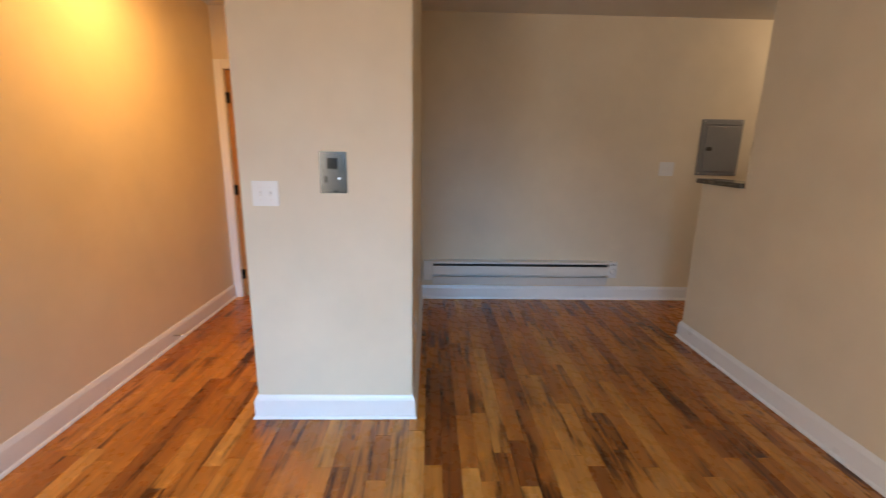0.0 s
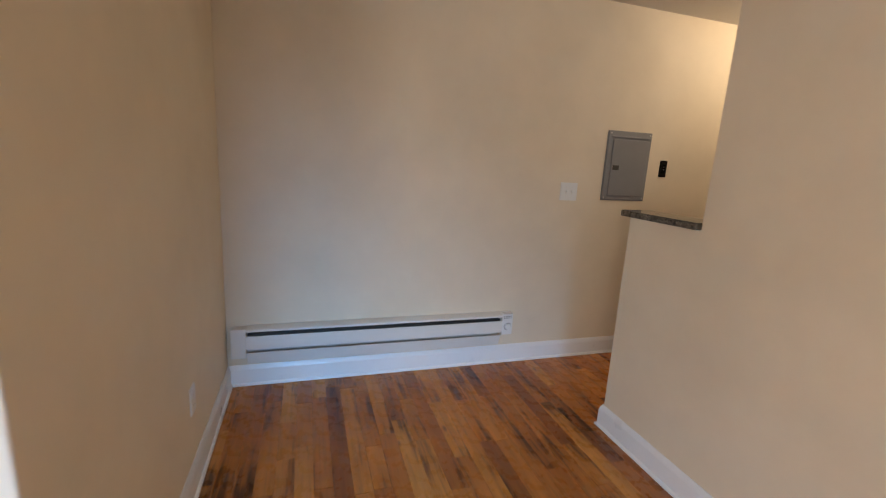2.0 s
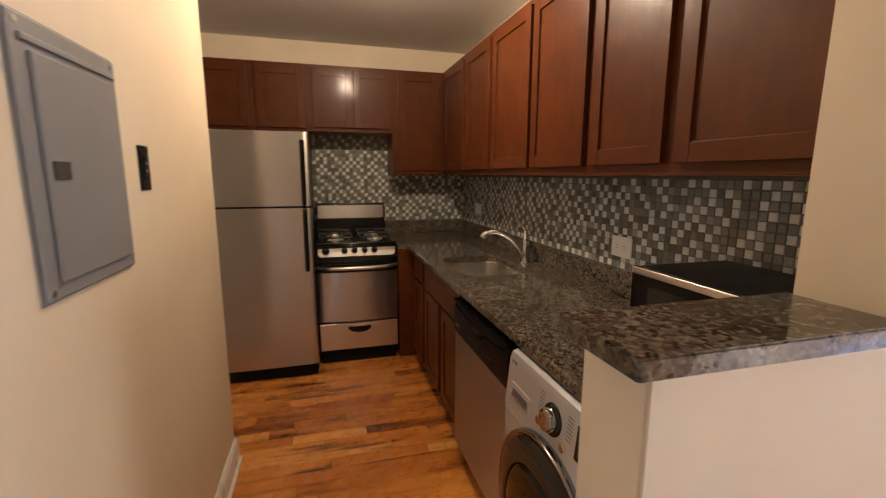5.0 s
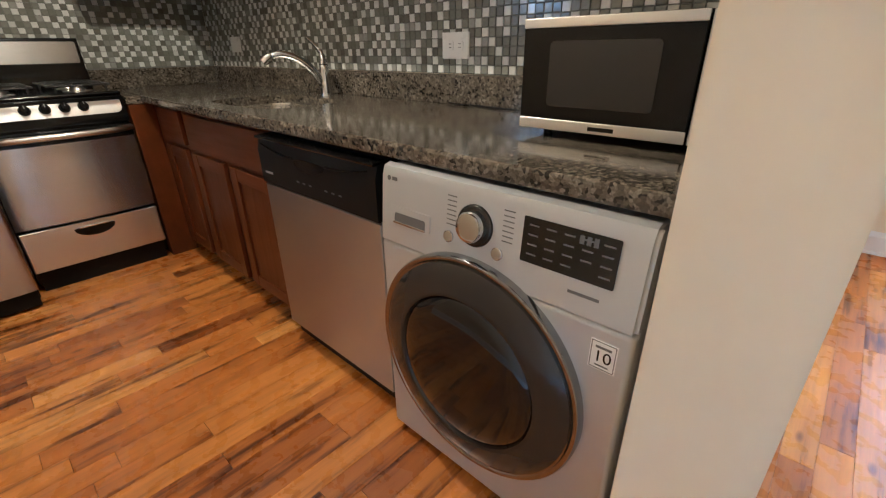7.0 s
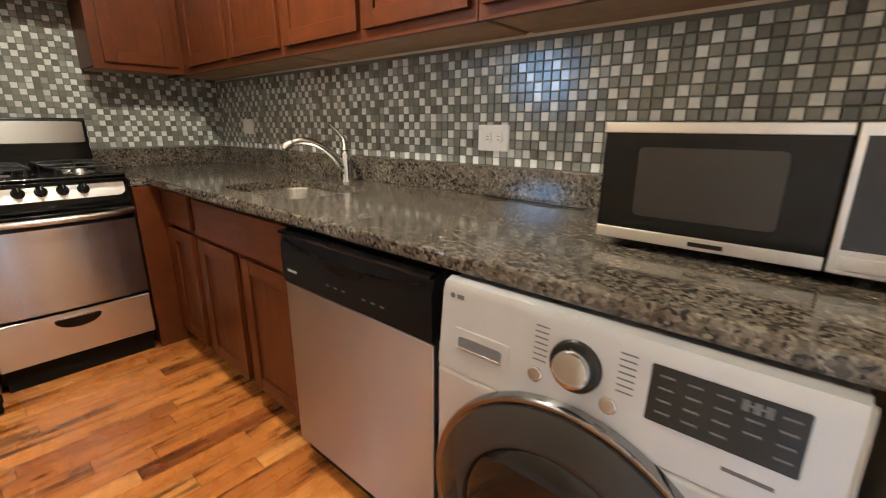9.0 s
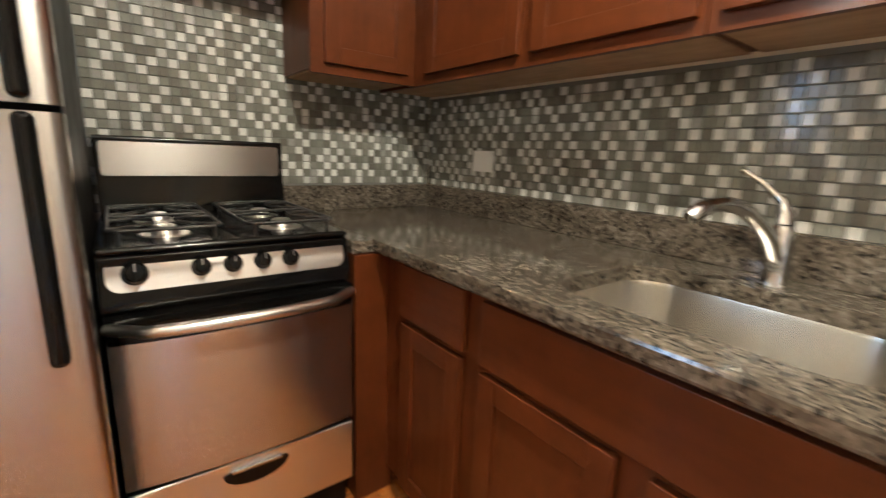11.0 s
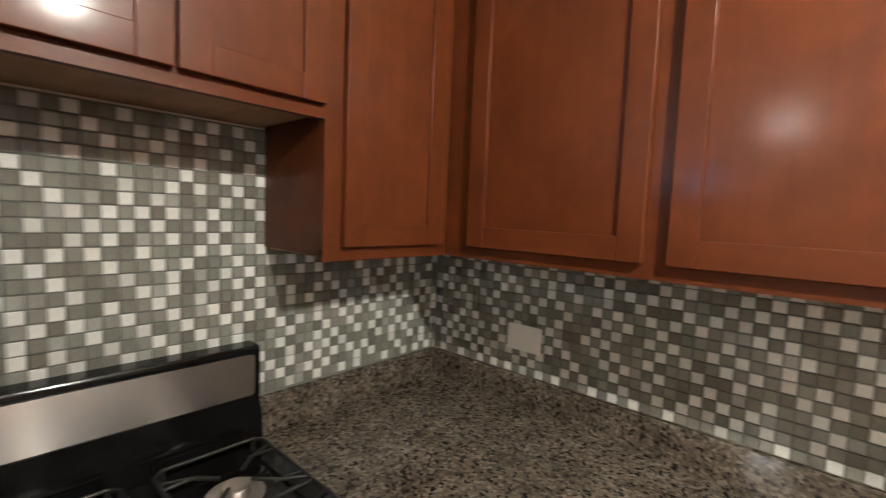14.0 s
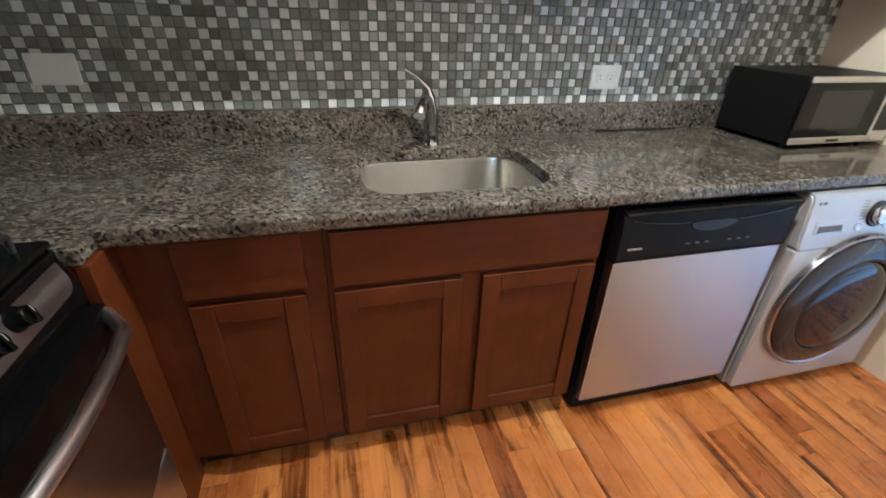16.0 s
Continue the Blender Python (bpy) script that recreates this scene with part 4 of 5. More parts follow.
def on_fascia(x, z, lift=0.0):
    """A place on the leaning fascia."""
    s = (z - 0.670) / (WH - 0.030 - 0.670)
    return Matrix.Translation(Vector((x, WF - 0.002 - 0.016 * s, z)) + norm_w * lift) @ tilt_w


def on_f(name, bm, x, z, mat, parent, lift=0.0, label=""):
    return part(name, merge(bmesh.new(), bm, on_fascia(x, z, lift)), mat, parent, label)


WC = 2.755
dr = bmesh.new()
prism(dr, round_rect(-0.066, 0.066, -0.022, 0.024, 0.006, 3), -0.004, 0.0015)
dro = on_f("detergent_drawer", dr, 2.995, 0.738, M_SILVER, wm, 0.001, "silver detergent drawer")
dp = bmesh.new()
prism(dp, round_rect(-0.052, 0.052, -0.016, 0.008, 0.006, 3), 0.0, 0.0012)
on_f("recess", dp, 2.995, 0.738, M_GREYPRINT, dro, 0.0026)
on_f("lip", B(-0.054, 0.054, -0.0030, 0.0030, 0, 0.004, bevel=0.001), 2.995, 0.7225, M_CHROME, dro, 0.0026, "bright lower lip")
kw = lathe(bmesh.new(), [(0.046, 0.0), (0.0455, 0.005), (0.042, 0.008), (0.0345, 0.008)], 40)
kwo = on_f("knob_ring", kw, 2.800, 0.772, M_GLASSDARK, wm, 0.0, "glossy dark ring round the dial")
kk = lathe(bmesh.new(), [(0.0335, 0.0), (0.033, 0.020), (0.030, 0.026), (0.022, 0.028), (0.010, 0.0275)], 40)
on_f("dial", kk, 2.800, 0.772, M_CHROME, kwo, 0.002, "satin silver programme dial")
for bx_, bz_ in ((2.870, 0.731), (2.738, 0.728)):
    on_f("button", lathe(bmesh.new(), [(0.0135, 0), (0.0135, 0.004), (0.011, 0.006)], 24), bx_, bz_, M_CHROME, wm, 0.0, "round silver button")
ds = bmesh.new()
prism(ds, round_rect(-0.093, 0.093, -0.047, 0.043, 0.003, 3), 0.0, 0.0015)
dso = on_f("display", ds, 2.591, 0.780, M_GLASSDARK, wm, 0.0005, "black glossy display panel")
for i in range(5):
    for j in range(4):
        if (i, j) != (3, 3):
            on_f("print", B(-0.010, 0.010, -0.0016, 0.0016, 0, 0.0005), 2.661 - 0.036 * i, 0.808 - 0.019 * j, M_GREYPRINT, dso, 0.0022)
for k in range(3):
    on_f("digit", B(-0.0042, 0.0042, -0.008, 0.008, 0, 0.0004), 2.566 - 0.013 * k, 0.807, M_GREYPRINT, dso, 0.0022)
for side, n in ((2.866, 7), (2.722, 7)):
    for k in range(n):
        on_f("print", B(-0.013, 0.013, -0.0013, 0.0013, 0, 0.0004), side + (0.0 if side > 2.8 else -0.004), 0.822 - 0.0105 * k, M_GREYPRINT, fas, 0.0004)
on_f("logo", lathe(bmesh.new(), [(0.006, 0), (0.006, 0.0006)], 20), 3.072, 0.826, M_GREYPRINT, fas, 0.0004)
on_f("logo_bar", B(-0.009, 0.009, -0.0045, 0.0045, 0, 0.0005), 3.052, 0.826, M_GREYPRINT, fas, 0.0004)
on_f("print", B(-0.030, 0.030, -0.003, 0.003, 0, 0.0004), 2.548, 0.706, M_GREYPRINT, fas, 0.0004)
stk = part("sticker", B(2.470, 2.520, WF - 0.0028, WF - 0.0020, 0.571, 0.633), M_STICKER, wm, "white square warranty sticker", False)
part("sticker_edge", boxes((2.4720, 2.5180, WF - 0.0019, WF - 0.0015, 0.6295, 0.6310), (2.4720, 2.5180, WF - 0.0019, WF - 0.0015, 0.5730, 0.5745),
                           (2.4720, 2.4735, WF - 0.0019, WF - 0.0015, 0.5746, 0.6294), (2.5165, 2.5180, WF - 0.0019, WF - 0.0015, 0.5746, 0.6294),
                           (2.4800, 2.5100, WF - 0.0019, WF - 0.0015, 0.6170, 0.6220), (2.4820, 2.5080, WF - 0.0019, WF - 0.0015, 0.5790, 0.5820)), M_GREYPRINT, stk, "", False)


def lettering(text, size, m, mat, parent, name="lettering"):
    cu = bpy.data.curves.new(name, "FONT")
    cu.body, cu.size, cu.extrude = text, size, 0.0003
    cu.align_x, cu.align_y = "CENTER", "CENTER"
    tmp = new(name, cu)
    me = bpy.data.meshes.new_from_object(tmp)
    bpy.data.objects.remove(tmp)
    bm = bmesh.new()
    bm.from_mesh(me)
    bmesh.ops.transform(bm, matrix=m, verts=bm.verts)
    return part(name, bm, mat, parent, "", False)


lettering("10", 0.034, Matrix.Translation((2.495, WF - 0.0016, 0.599)) @ pose(0, 0, 0, 90, 0, 180), M_PLATE_DARK, stk)

DC = Vector((2.800, WF - 0.003, 0.412))
face_m = Matrix.Translation(DC) @ pose(0, 0, 0, -90, 0, 0) @ Matrix.Diagonal((1.085, 1.085, 1, 1))
ringd = lathe(bmesh.new(), [(0.268, 0.0), (0.268, 0.016), (0.265, 0.022), (0.260, 0.023), (0.256, 0.020), (0.252, 0.016)], 72, face_m)
wd = part("door", ringd, M_RIM, wm, "chrome rimmed round door")
rim = lathe(bmesh.new(), [(0.2518, 0.006), (0.2505, 0.022), (0.232, 0.033), (0.192, 0.040), (0.182, 0.038), (0.178, 0.030)], 72, face_m)
part("door_trim", rim, M_SILVERDARK, wd, "smoked glossy door surround")
part("door_glass", lathe(bmesh.new(), [(0.178, 0.030), (0.176, 0.036), (0.160, 0.044), (0.120, 0.050), (0.060, 0.0535), (0.008, 0.0545)], 72, face_m), M_GLASSDARK, wd, "dark domed door glass")

# ---- microwave ----
MX0, MX1, MF, MZ0, MZ1 = 2.412, 2.910, 3.083, 0.922, 1.168
mw = thing("microwave", (2.66, 2.9, CT), "black and stainless countertop microwave", "microwave")
part("case", boxes((MX0 + 0.003, MX1 - 0.003, 2.730, MF - 0.022, MZ0, MZ1), bevel=0.005), M_BLACKSOFT, mw)
for fx_ in (MX0 + 0.05, MX1 - 0.05):
    for fy_ in (2.76, 3.02):
        part("foot", cyl(bmesh.new(), (fx_, fy_, CT), (fx_, fy_, MZ0 + 0.002), 0.012, seg=12), M_PLATE_DARK, mw)
CPX = 2.518
mdr = part("door", boxes((CPX + 0.002, MX1, MF - 0.022, MF - 0.002, MZ0 + 0.002, MZ1), bevel=0.003), M_BLACK, mw, "black glass door")
for za, zb in ((MZ1 - 0.021, MZ1 - 0.0005), (MZ0 + 0.003, MZ0 + 0.028)):
    part("door_trim", B(CPX + 0.002, MX1, MF - 0.004, MF, za, zb, bevel=0.002), M_STEEL_H, mdr, "brushed steel strip")
wnd = bmesh.new()
prism(wnd, round_rect(2.592, 2.838, 0.980, 1.120, 0.010, 4), MF - 0.003, MF - 0.0012, "y")
part("door_window", wnd, M_WINDOWDARK, mdr, "grey tinted window")
part("name_bar", B(2.665, 2.725, MF + 0.0002, MF + 0.0008, MZ0 + 0.010, MZ0 + 0.019), M_BLACKSOFT, mdr, "", False)
mcp = part("control_panel", boxes((MX0, CPX - 0.002, MF - 0.022, MF - 0.002, MZ0 + 0.002, MZ1), bevel=0.003), M_STEEL_H, mw, "brushed steel control surround")
part("keypad", B(MX0 + 0.010, CPX - 0.014, MF - 0.003, MF - 0.001, MZ0 + 0.045, MZ1 - 0.020), M_GLASSDARK, mcp, "black keypad")
part("door_release", boxes((MX0 + 0.012, CPX - 0.016, MF - 0.003, MF + 0.002, MZ0 + 0.010, MZ0 + 0.036), bevel=0.002), M_STEEL_H, mcp)


# ---- plates, panel, heater ----
def outlet_plate(name, label, face, at, w, h, kind, group="wall plates", mat=None):
    """A wall plate. face: '+y', '-y', '+x', '-x'; at: middle on the wall."""
    turn = {"+y": pose(0, 0, 0, 90, 0, 180), "-y": pose(0, 0, 0, 90, 0, 0), "+x": pose(0, 0, 0, 90, 0, 90), "-x": pose(0, 0, 0, 90, 0, -90)}[face]
    m = Matrix.Translation(at) @ turn
    th = thing(name, at, label, "switch" if "switch" in name else "socket", group)
    body = bmesh.new()
    prism(body, round_rect(-w / 2, w / 2, -h / 2, h / 2, 0.004, 3), 0.0, 0.0035)
    prism(body, round_rect(-w / 2 + 0.003, w / 2 - 0.003, -h / 2 + 0.003, h / 2 - 0.003, 0.003, 3), 0.003, 0.0058)
    part("plate", merge(bmesh.new(), body, m), mat or M_PLATE, th)
    if kind.startswith("toggle"):
        n = int(kind[-1])
        for k in range(n):
            u = (k - (n - 1) / 2) * 0.046
            part("slot", merge(bmesh.new(), B(u - 0.006, u + 0.006, -0.013, 0.013, 0.005, 0.0064), m), M_HEATER, th, "", False)
            tg = B(u - 0.0045, u + 0.0045, -0.004, 0.009, 0.006, 0.017, bevel=0.0015)
            part("toggle", merge(bmesh.new(), tg, m), M_PLATE, th)
            for s in (-1, 1):
                part("screw", merge(bmesh.new(), cyl(bmesh.new(), (u, s * 0.030, 0.005), (u, s * 0.030, 0.0066), 0.003, seg=10), m), M_HEATER, th)
    if kind == "duplex_h":
        for s in (-1, 1):
            face_b = bmesh.new()
            prism(face_b, round_rect(s * 0.024 - 0.017, s * 0.024 + 0.017, -0.0165, 0.0165, 0.009, 4), 0.005, 0.0070)
            fo = part("socket_face", merge(bmesh.new(), face_b, m), M_PLATE, th)
            part("slots", merge(bmesh.new(), boxes((s * 0.024 - 0.006, s * 0.024 + 0.006, 0.005, 0.0072, 0.0068, 0.0074), (s * 0.024 - 0.006, s * 0.024 + 0.006, -0.0072, -0.005, 0.0068, 0.0074)), m), M_GREYPRINT, fo, "", False)
    if kind == "duplex_v":
        for s in (-1, 1):
            face_b = bmesh.new()
            prism(face_b, round_rect(-0.0165, 0.0165, s * 0.021 - 0.015, s * 0.021 + 0.015, 0.009, 4), 0.005, 0.0070)
            fo = part("socket_face", merge(bmesh.new(), face_b, m), M_PLATE, th)
            part("slots", merge(bmesh.new(), boxes((-0.0072, -0.005, s * 0.021 - 0.005, s * 0.021 + 0.005, 0.0068, 0.0074), (0.005, 0.0072, s * 0.021 - 0.005, s * 0.021 + 0.005, 0.0068, 0.0074)), m), M_GREYPRINT, fo, "", False)
    if kind == "rocker":
        part("rocker", merge(bmesh.new(), B(-0.016, 0.016, -0.030, 0.032, 0.005, 0.010, bevel=0.002), m), M_BLACK, th)
        part("status_mark", merge(bmesh.new(), B(-0.005, 0.005, -0.010, -0.004, 0.0101, 0.0106), m), M_LIGHTPRINT, th, "", False)
        part("status_mark", merge(bmesh.new(), B(-0.003, 0.003, 0.010, 0.016, 0.0101, 0.0106), m), M_LIGHTPRINT, th, "", False)
    return th


TY = YS + 0.0085
outlet_plate("wall_socket", "white double socket plate on mosaic tiles beside the microwave", "+y", (3.476, TY, 1.117), 0.134, 0.092, "duplex_h")
outlet_plate("wall_socket", "white plate on mosaic tiles in the worktop corner", "+y", (5.366, TY, 1.148), 0.132, 0.090, "blank")
outlet_plate("light_switch", "white two-gang switch plate on the cream wall", "-y", (2.430, YN, 1.257), 0.135, 0.125, "toggle2")
outlet_plate("light_switch", "white two-gang switch plate on the wall block", "-y", (-0.494, PY, 1.187), 0.124, 0.118, "toggle2")
outlet_plate("light_switch", "white single switch plate near the wall corner", "-x", (RX0, 2.056, 1.227), 0.076, 0.122, "toggle1")
outlet_plate("dimmer_switch", "black wall switch beside the electrical panel", "-y", (3.222, YN, 1.452), 0.066, 0.122, "rocker", mat=M_PLATE_DARK)
outlet_plate("wall_socket", "white socket plate low on the alcove wall", "+x", (PX1, 3.63, 0.39), 0.076, 0.120, "duplex_v")
outlet_plate("wall_socket", "white socket plate low on the alcove wall", "+x", (PX1, 2.985, 0.37), 0.076, 0.120, "blank")

ic = thing("intercom_plate", (-0.173, PY, 1.289), "shiny chrome cover plate with a black button window", "intercom")
pl = bmesh.new()
prism(pl, round_rect(-0.236, -0.110, 1.193, 1.385, 0.003, 3), PY - 0.004, PY, "y")
part("plate", pl, M_PLATE_METAL, ic, "polished chrome plate")
part("window", B(-0.200, -0.152, PY - 0.0062, PY - 0.0038, 1.306, 1.356, bevel=0.0008), M_BLACK, ic, "black square window")
part("slot", B(-0.213, -0.202, PY - 0.0060, PY - 0.0038, 1.242, 1.272), M_BLACK, ic, "", False)
part("button", cyl(bmesh.new(), (-0.145, PY - 0.004, 1.262), (-0.145, PY - 0.008, 1.262), 0.006, seg=16), M_CHROME, ic)
part("catch", B(-0.178, -0.152, PY - 0.0058, PY - 0.0038, 1.200, 1.206), M_BLACK, ic, "", False)
part("slope", merge(bmesh.new(), prism(bmesh.new(), [(-0.232, 1.381), (-0.114, 1.381), (-0.150, 1.358), (-0.202, 1.358)], PY - 0.0048, PY - 0.0041, "y")), M_PLATE_METAL, ic, "", False)

ep = thing("electrical_panel", (2.89, YN, 1.206), "grey metal electrical panel with a hinged door, closed", "electrical panel")
frp = bmesh.new()
prism(frp, [(2.700, 1.206), (3.080, 1.206), (3.080, 1.700), (2.700, 1.700)], YN - 0.003, YN, "y")
slab(frp, 2.704, 3.076, YN - 0.010, YN - 0.002, 1.210, 1.696, bevel=0.004)
part("cover", frp, M_PANEL, ep)
part("door", boxes((2.745, 3.050, YN - 0.017, YN - 0.0095, 1.240, 1.640), bevel=0.003), M_PANEL, ep)
part("latch", boxes((2.760, 2.812, YN - 0.0205, YN - 0.0165, 1.425, 1.458), bevel=0.001), M_DARKMETAL, ep, "dark sliding latch")
part("top_lip", boxes((2.725, 3.06, YN - 0.016, YN - 0.0095, 1.652, 1.664), bevel=0.002), M_PANEL, ep)
for sx, sz in ((2.722, 1.225), (3.058, 1.225), (2.722, 1.682), (3.058, 1.682)):
    part("screw", cyl(bmesh.new(), (sx, YN - 0.009, sz), (sx, YN - 0.012, sz), 0.006, seg=12), M_STEEL_H, ep)

ht = thing("baseboard_heater", (1.14, YN, 0.132), "long white electric baseboard heater with a dial", "heater")
HX0, HX1, HZ0, HZ1, HD = 0.226, 2.050, 0.150, 0.390, 0.064
HA, HB = HX0 + 0.085, HX1 - 0.082
part("back_plate", boxes((HA, HB, YN - 0.006, YN - 0.0005, HZ0, HZ1)), M_HEATER, ht)
yy = YN - 0.0065
part("top_hood", prism(bmesh.new(), [(yy, HZ1), (yy - HD + 0.014, HZ1 - 0.004), (yy - HD + 0.004, HZ1 - 0.012), (yy - HD + 0.004, HZ1 - 0.024), (yy - HD + 0.008, HZ1 - 0.024),
                                     (yy - HD + 0.009, HZ1 - 0.014), (yy - HD + 0.018, HZ1 - 0.009), (yy, HZ1 - 0.006)], HA, HB, "x"), M_HEATER, ht)
part("front_cover", prism(bmesh.new(), [(YN - HD, 0.338), (YN - HD - 0.003, 0.328), (YN - HD - 0.003, 0.262), (YN - HD, 0.254), (YN - HD + 0.005, 0.254), (YN - HD + 0.005, 0.338)], HA, HB, "x"),
     M_HEATER, ht, "white enamel front cover")
part("lower_lip", prism(bmesh.new(), [(YN - HD + 0.008, 0.232), (YN - HD + 0.012, 0.232), (YN - 0.014, HZ0 + 0.006), (YN - 0.014, HZ0), (YN - 0.030, HZ0)], HA, HB, "x"), M_HEATER, ht)
part("heating_element", boxes((HA + 0.005, HB - 0.005, YN - 0.046, YN - 0.008, 0.250, 0.345)), M_DARKMETAL, ht, "dark finned heating element", False)
fins = bmesh.new()
for k in range(150):
    fx_ = HA + 0.008 + k * (HB - HA - 0.016) / 150
    box(fins, fx_, fx_ + 0.0012, YN - 0.050, YN - 0.0085, 0.246, 0.350)
fin_ob = part("fin_stack", fins, M_DARKMETAL, ht, "", False)
fin_ob["kind"] = "stuff"
part("end_box", boxes((HX0, HA, YN - HD - 0.002, YN - 0.001, HZ0 + 0.052, HZ1 - 0.004), bevel=0.004), M_HEATER, ht)
tb = part("thermostat_box", boxes((HB, HX1, YN - HD - 0.004, YN - 0.001, 0.236, HZ1), bevel=0.004), M_PLATE, ht, "white thermostat box")
dial_m = Matrix.Translation((HX1 - 0.038, YN - HD - 0.004, 0.298)) @ pose(0, 0, 0, 90, 0, 0)
part("dial_ring", lathe(bmesh.new(), [(0.027, 0), (0.027, 0.0012)], 32, dial_m), M_GREYPRINT, tb, "")
part("dial", lathe(bmesh.new(), [(0.0245, 0), (0.0245, 0.004), (0.022, 0.007), (0.020, 0.014), (0.016, 0.016)], 32, dial_m), M_PLATE, tb, "white round dial")
for k in range(5):
    for j in range(2):
        part("vent_slot", B(HX1 - 0.072 + k * 0.013, HX1 - 0.064 + k * 0.013, YN - HD - 0.0046, YN - HD - 0.0036, HZ1 - 0.032 + j * 0.011, HZ1 - 0.027 + j * 0.011), M_DARKMETAL, tb, "", False)

dst = thing("door_stop", (XW + D, 3.42, 0.07), "small metal door stop on the baseboard", "door stop")
part("rod", cyl(bmesh.new(), (XW + D - 0.002, 3.42, 0.07), (XW + D + 0.055, 3.42, 0.07), 0.005, seg=12), M_CHROME, dst)
part("tip", cyl(bmesh.new(), (XW + D + 0.055, 3.42, 0.07), (XW + D + 0.070, 3.42, 0.07), 0.009, seg=14, bevel=0.002), M_PLATE, dst)

cl = thing("cable", (3.30, YS + 0.05, CT), "short dark cable lying against the granite upstand", "cable")
part("cord", tube(bmesh.new(), [(3.49, YS + 0.036, CT + 0.006), (3.42, YS + 0.048, CT + 0.0045), (3.33, YS + 0.040, CT + 0.0045), (3.24, YS + 0.050, CT + 0.0045), (3.10, YS + 0.045, CT + 0.0045)], 0.0035, 8), M_PLATE_DARK, cl)

# ---- ceiling lights ----
for lx, ly, drop, what in ((3.90, 3.67, 0.0, "round frosted ceiling light in the kitchen, lit"), (-1.09, 3.05, 0.0, "round frosted ceiling light in the hall, lit")):
    cl = thing("ceiling_light", (lx, ly, CEIL), what, "lamp", "ceiling lights")
    part("base", lathe(bmesh.new(), [(0.125, CEIL - 0.001), (0.125, CEIL - 0.016), (0.12, CEIL - 0.022)], 40, Matrix.Translation((lx, ly, 0))), M_TRIM, cl)
    part("shade", lathe(bmesh.new(), [(0.116, CEIL - 0.023), (0.114, CEIL - 0.050 - drop * 0.6), (0.097, CEIL - 0.068 - drop), (0.06, CEIL - 0.080 - drop), (0.02, CEIL - 0.084 - drop)], 40, Matrix.Translation((lx, ly, 0))), M_GLOW, cl, "glowing frosted glass shade")
cl = thing("ceiling_light", (4.97, 6.42, CEIL), "small two-bulb ceiling light in the passage, lit", "lamp", "ceiling lights")
part("base", lathe(bmesh.new(), [(0.10, CEIL - 0.001), (0.10, CEIL - 0.018), (0.09, CEIL - 0.026)], 40, Matrix.Translation((4.97, 6.42, 0))), M_TRIM, cl)
for side in (-0.055, 0.055):
    part("bulb", lathe(bmesh.new(), [(0.013, CEIL - 0.0265), (0.014, CEIL - 0.045), (0.027, CEIL - 0.066), (0.029, CEIL - 0.080), (0.020, CEIL - 0.096), (0.006, CEIL - 0.102)], 20, Matrix.Translation((4.97 + side, 6.42, 0))), M_GLOW, cl, "glowing round bulb")

# ---- pieces: floor planks and mosaic tiles ----
structure("floor_base", B(XW - T, XE + T, YV - T, NEND + T, -0.10, -0.006), M_SUBFLOOR, "dark gap under the floor boards", "floor")
fl = thing("floor", (0, 0, 0), "orange-brown hardwood strip floor with dark streaks and knots", "floor", "", "structure")
PW = 0.083
rng = random.Random(7)
PLANK_MESH = {}


def plank_mesh(length, w=PW - 0.0006, b=0.0005):
    if length not in PLANK_MESH:
        hx, hy = w / 2, length / 2
        vs = [(sx * hx, sy * hy, -0.007) for sx, sy in ((-1, -1), (1, -1), (1, 1), (-1, 1))]
        vs += [(sx * hx, sy * hy, -b) for sx, sy in ((-1, -1), (1, -1), (1, 1), (-1, 1))]
        vs += [(sx * (hx - b), sy * (hy - b), 0) for sx, sy in ((-1, -1), (1, -1), (1, 1), (-1, 1))]
        fs = [(8, 9, 10, 11)] + [(i, (i + 1) % 4, 4 + (i + 1) % 4, 4 + i) for i in range(4)] + [(4 + i, 4 + (i + 1) % 4, 8 + (i + 1) % 4, 8 + i) for i in range(4)]
        me = bpy.data.meshes.new("plank")
        me.from_pydata(vs, [], fs)
        me.materials.append(M_PLANK)
        PLANK_MESH[length] = me
    return PLANK_MESH[length]


far_v, far_f, singles = [], [], 0
xi = XW
while xi < XE:
    cx = xi + PW / 2
    y = YV - rng.random() * 0.9
    while y < NEND:
        length = round(rng.choice((0.3, 0.4, 0.5, 0.6, 0.75, 0.9, 1.1)), 2)
        low = YV if cx < 1.80 else 0.65
        high = 4.52 if cx < 3.98 else NEND
        if y + length <= low + 0.02 or y >= high - 0.02:
            y += length
            continue
        if y < low:
            y, length = low, round(y + length - low, 2)
        length = min(length, round(high - y, 2))
        cy = y + length / 2
        near = (1.05 < cx < 4.3 and 3.2 < cy < 4.5) or (0.2 < cx < 2.2 and 2.2 < cy < 4.5)
        if near and singles < 300:
            ob = new("plank", plank_mesh(round(length - 0.0012, 4)))
            ob.location = (cx, cy, 0)
            ob.parent = fl
            singles += 1
        else:
            me = plank_mesh(round(length - 0.0012, 4))
            o = len(far_v)
            far_v += [(v.co.x + cx, v.co.y + cy, v.co.z) for v in me.vertices]
            far_f += [tuple(i + o for i in p.vertices) for p in me.polygons]
        y += length
    xi += PW
me = bpy.data.meshes.new("planks")
me.from_pydata(far_v, [], far_f)
me.materials.append(M_PLANK_FAR)
ob = new("planks", me)
ob.parent = fl
ob["kind"] = "stuff"

TP, TS = 0.0312, 0.0286


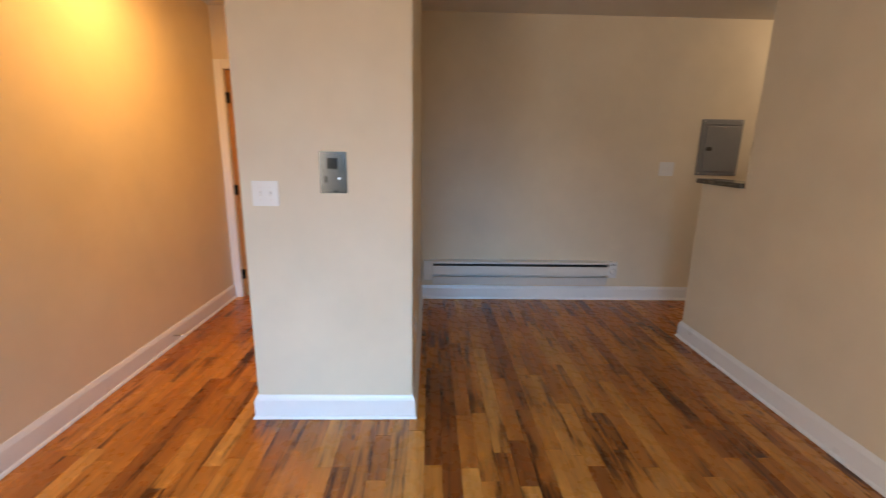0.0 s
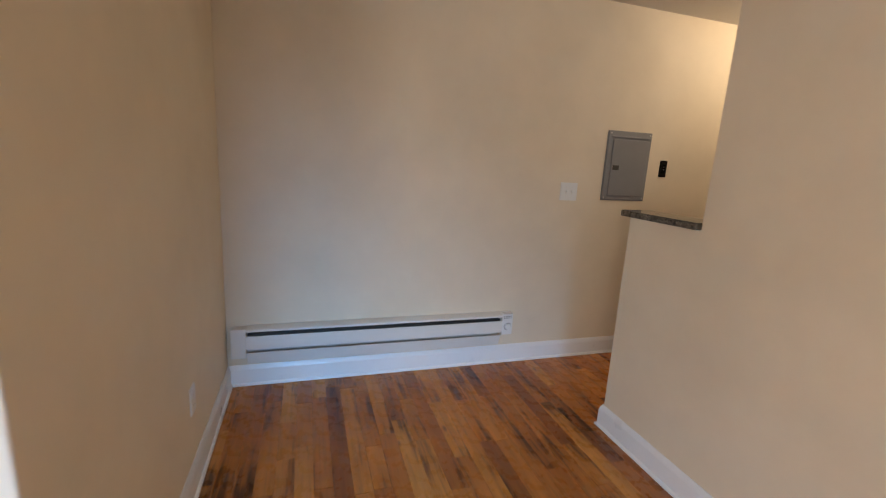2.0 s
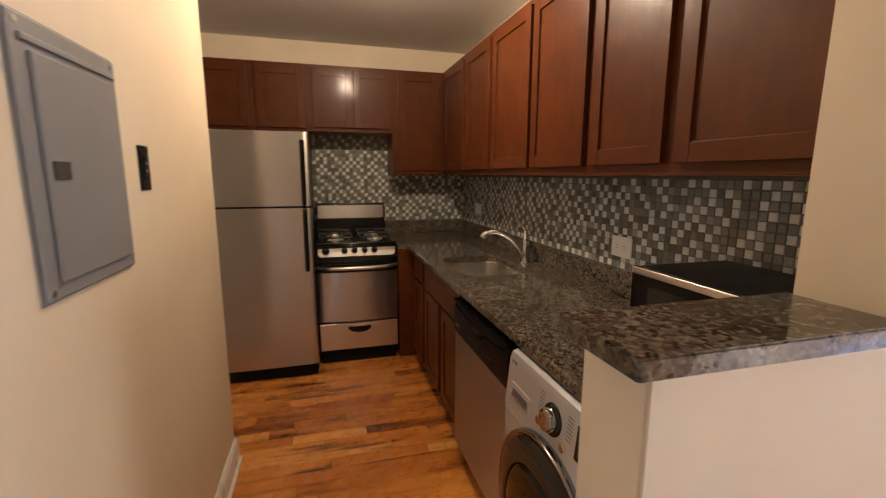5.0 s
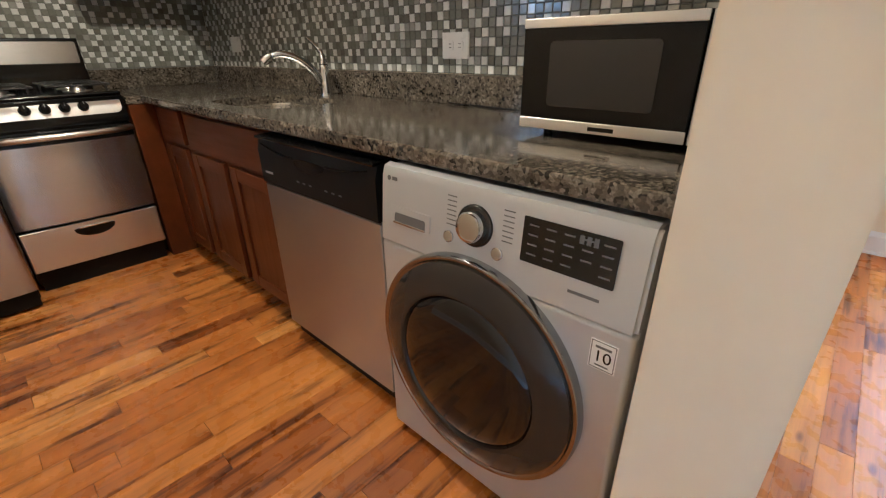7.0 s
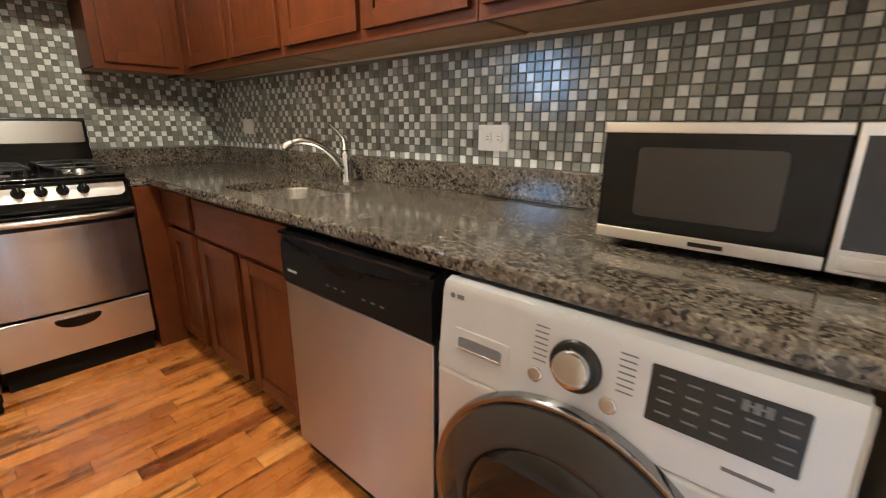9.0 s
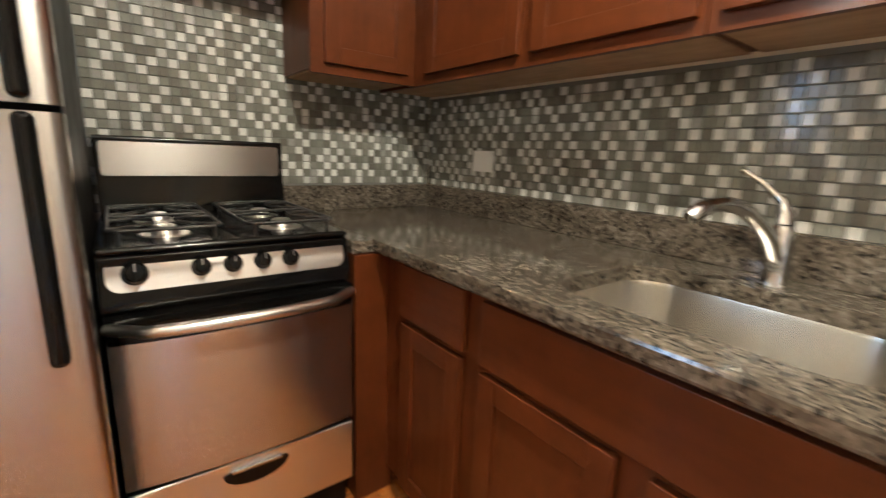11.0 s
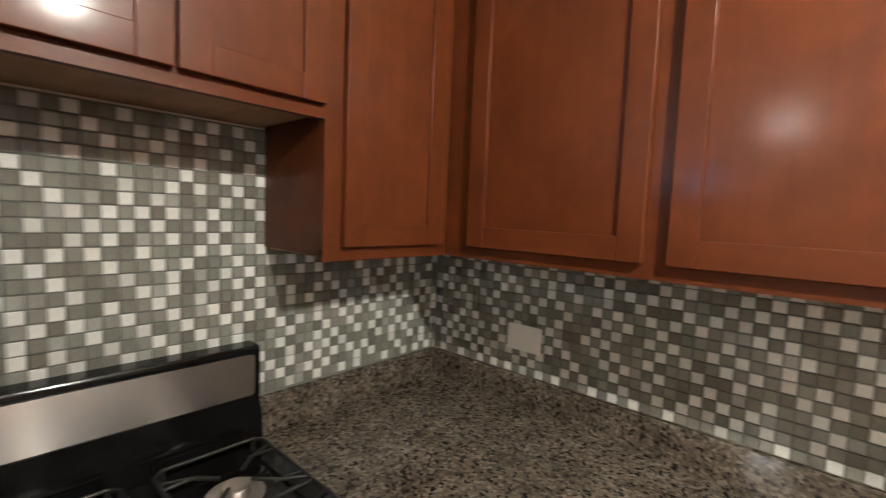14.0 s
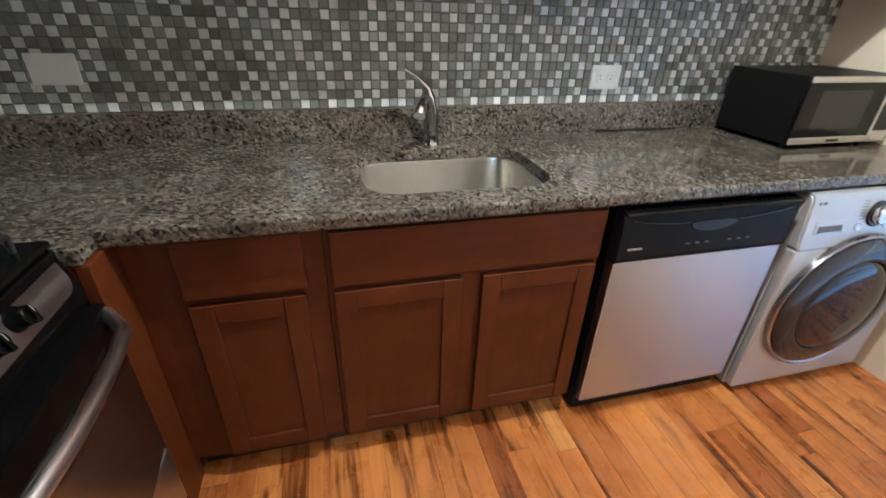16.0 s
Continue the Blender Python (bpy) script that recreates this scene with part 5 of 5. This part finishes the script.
def tile_mesh(name, material, axis):
    h, b, d = TS / 2, 0.0016, 0.0055
    vs = []
    for s, u in ((h, 0), (h, d - b), (h - b, d)):
        vs += [(-s, u, -s), (s, u, -s), (s, u, s), (-s, u, s)]
    if axis == "x":
        vs = [(-u, x, z) for x, u, z in vs]
    fs = [(8, 9, 10, 11)] + [(i, (i + 1) % 4, 4 + (i + 1) % 4, 4 + i) for i in range(4)] + [(4 + i, 4 + (i + 1) % 4, 8 + (i + 1) % 4, 8 + i) for i in range(4)]
    if axis == "y":
        fs = [tuple(reversed(f)) for f in fs]
    me = bpy.data.meshes.new(name)
    me.from_pydata(vs, [], fs)
    me.materials.append(material)
    return me


def mosaic(name, label, axis, base, u0, u1, z0, z1, skip, near):
    """Square glass tiles on a grout bed; near(u): tiles that are objects of their own."""
    sp = thing(name, (base, u0, z0) if axis == "x" else (u0, base, z0), label, "backsplash", "", "structure")
    bed = B(base - 0.004, base, u0, u1, z0, z1) if axis == "x" else B(u0, u1, base, base + 0.004, z0, z1)
    part("grout", bed, M_GROUT, sp, "", False)
    kinds = [tile_mesh("tile", M_TILE, axis), tile_mesh("tile", M_TILE_W, axis)]
    far = [([], []), ([], [])]
    count = 0
    nu, nz = int((u1 - u0) / TP), int((z1 - z0) / TP + 0.3)
    pale = set()
    for j in range(nz):
        i = rng.choice((0, 1, 2))
        while i < nu:
            if (i, j - 1) in pale and rng.random() < 0.8:
                i += 1
                continue
            pale.add((i, j))
            i += rng.choice((2, 2, 2, 2, 3, 3, 4, 4))
    for i in range(nu):
        for j in range(nz):
            u, z = u0 + (i + 0.5) * TP, z0 + (j + 0.5) * TP
            if z + TS / 2 > z1 or skip(u, z):
                continue
            white = (i, j) in pale
            me = kinds[white]
            at = Vector((base - 0.003, u, z)) if axis == "x" else Vector((u, base + 0.003, z))
            if near(u, z) and count < 290:
                ob = new("tile", me)
                ob.parent = sp
                ob.location = at - ORIGIN[sp.name]
                count += 1
            else:
                vs, fs = far[white]
                o = len(vs)
                vs += [tuple(v.co + at - ORIGIN[sp.name]) for v in me.vertices]
                fs += [tuple(k + o for k in p.vertices) for p in me.polygons]
    for (vs, fs), mat in zip(far, (M_TILE_FAR, M_TILE_W_FAR)):
        if vs:
            me = bpy.data.meshes.new("tiles")
            me.from_pydata(vs, [], fs)
            me.materials.append(mat)
            ob = new("tiles", me)
            ob.parent = sp
            ob["kind"] = "stuff"


mosaic("backsplash_south", "small square glass mosaic tiles in greys and white above the worktop", "y", YS, RX1, XE - 0.006, 1.018, 1.437,
       lambda u, z: False, lambda u, z: 2.9 < u < 3.8 and z < 1.34)
mosaic("backsplash_east", "small square glass mosaic tiles in greys and white behind the range", "x", XE, YS + 0.006, 4.06, 0.93, 1.776,
       lambda u, z: (u < 3.44 and z < 1.033) or (u < 3.39 and z > 1.45), lambda u, z: 3.45 < u < 4.0 and z > 1.19)
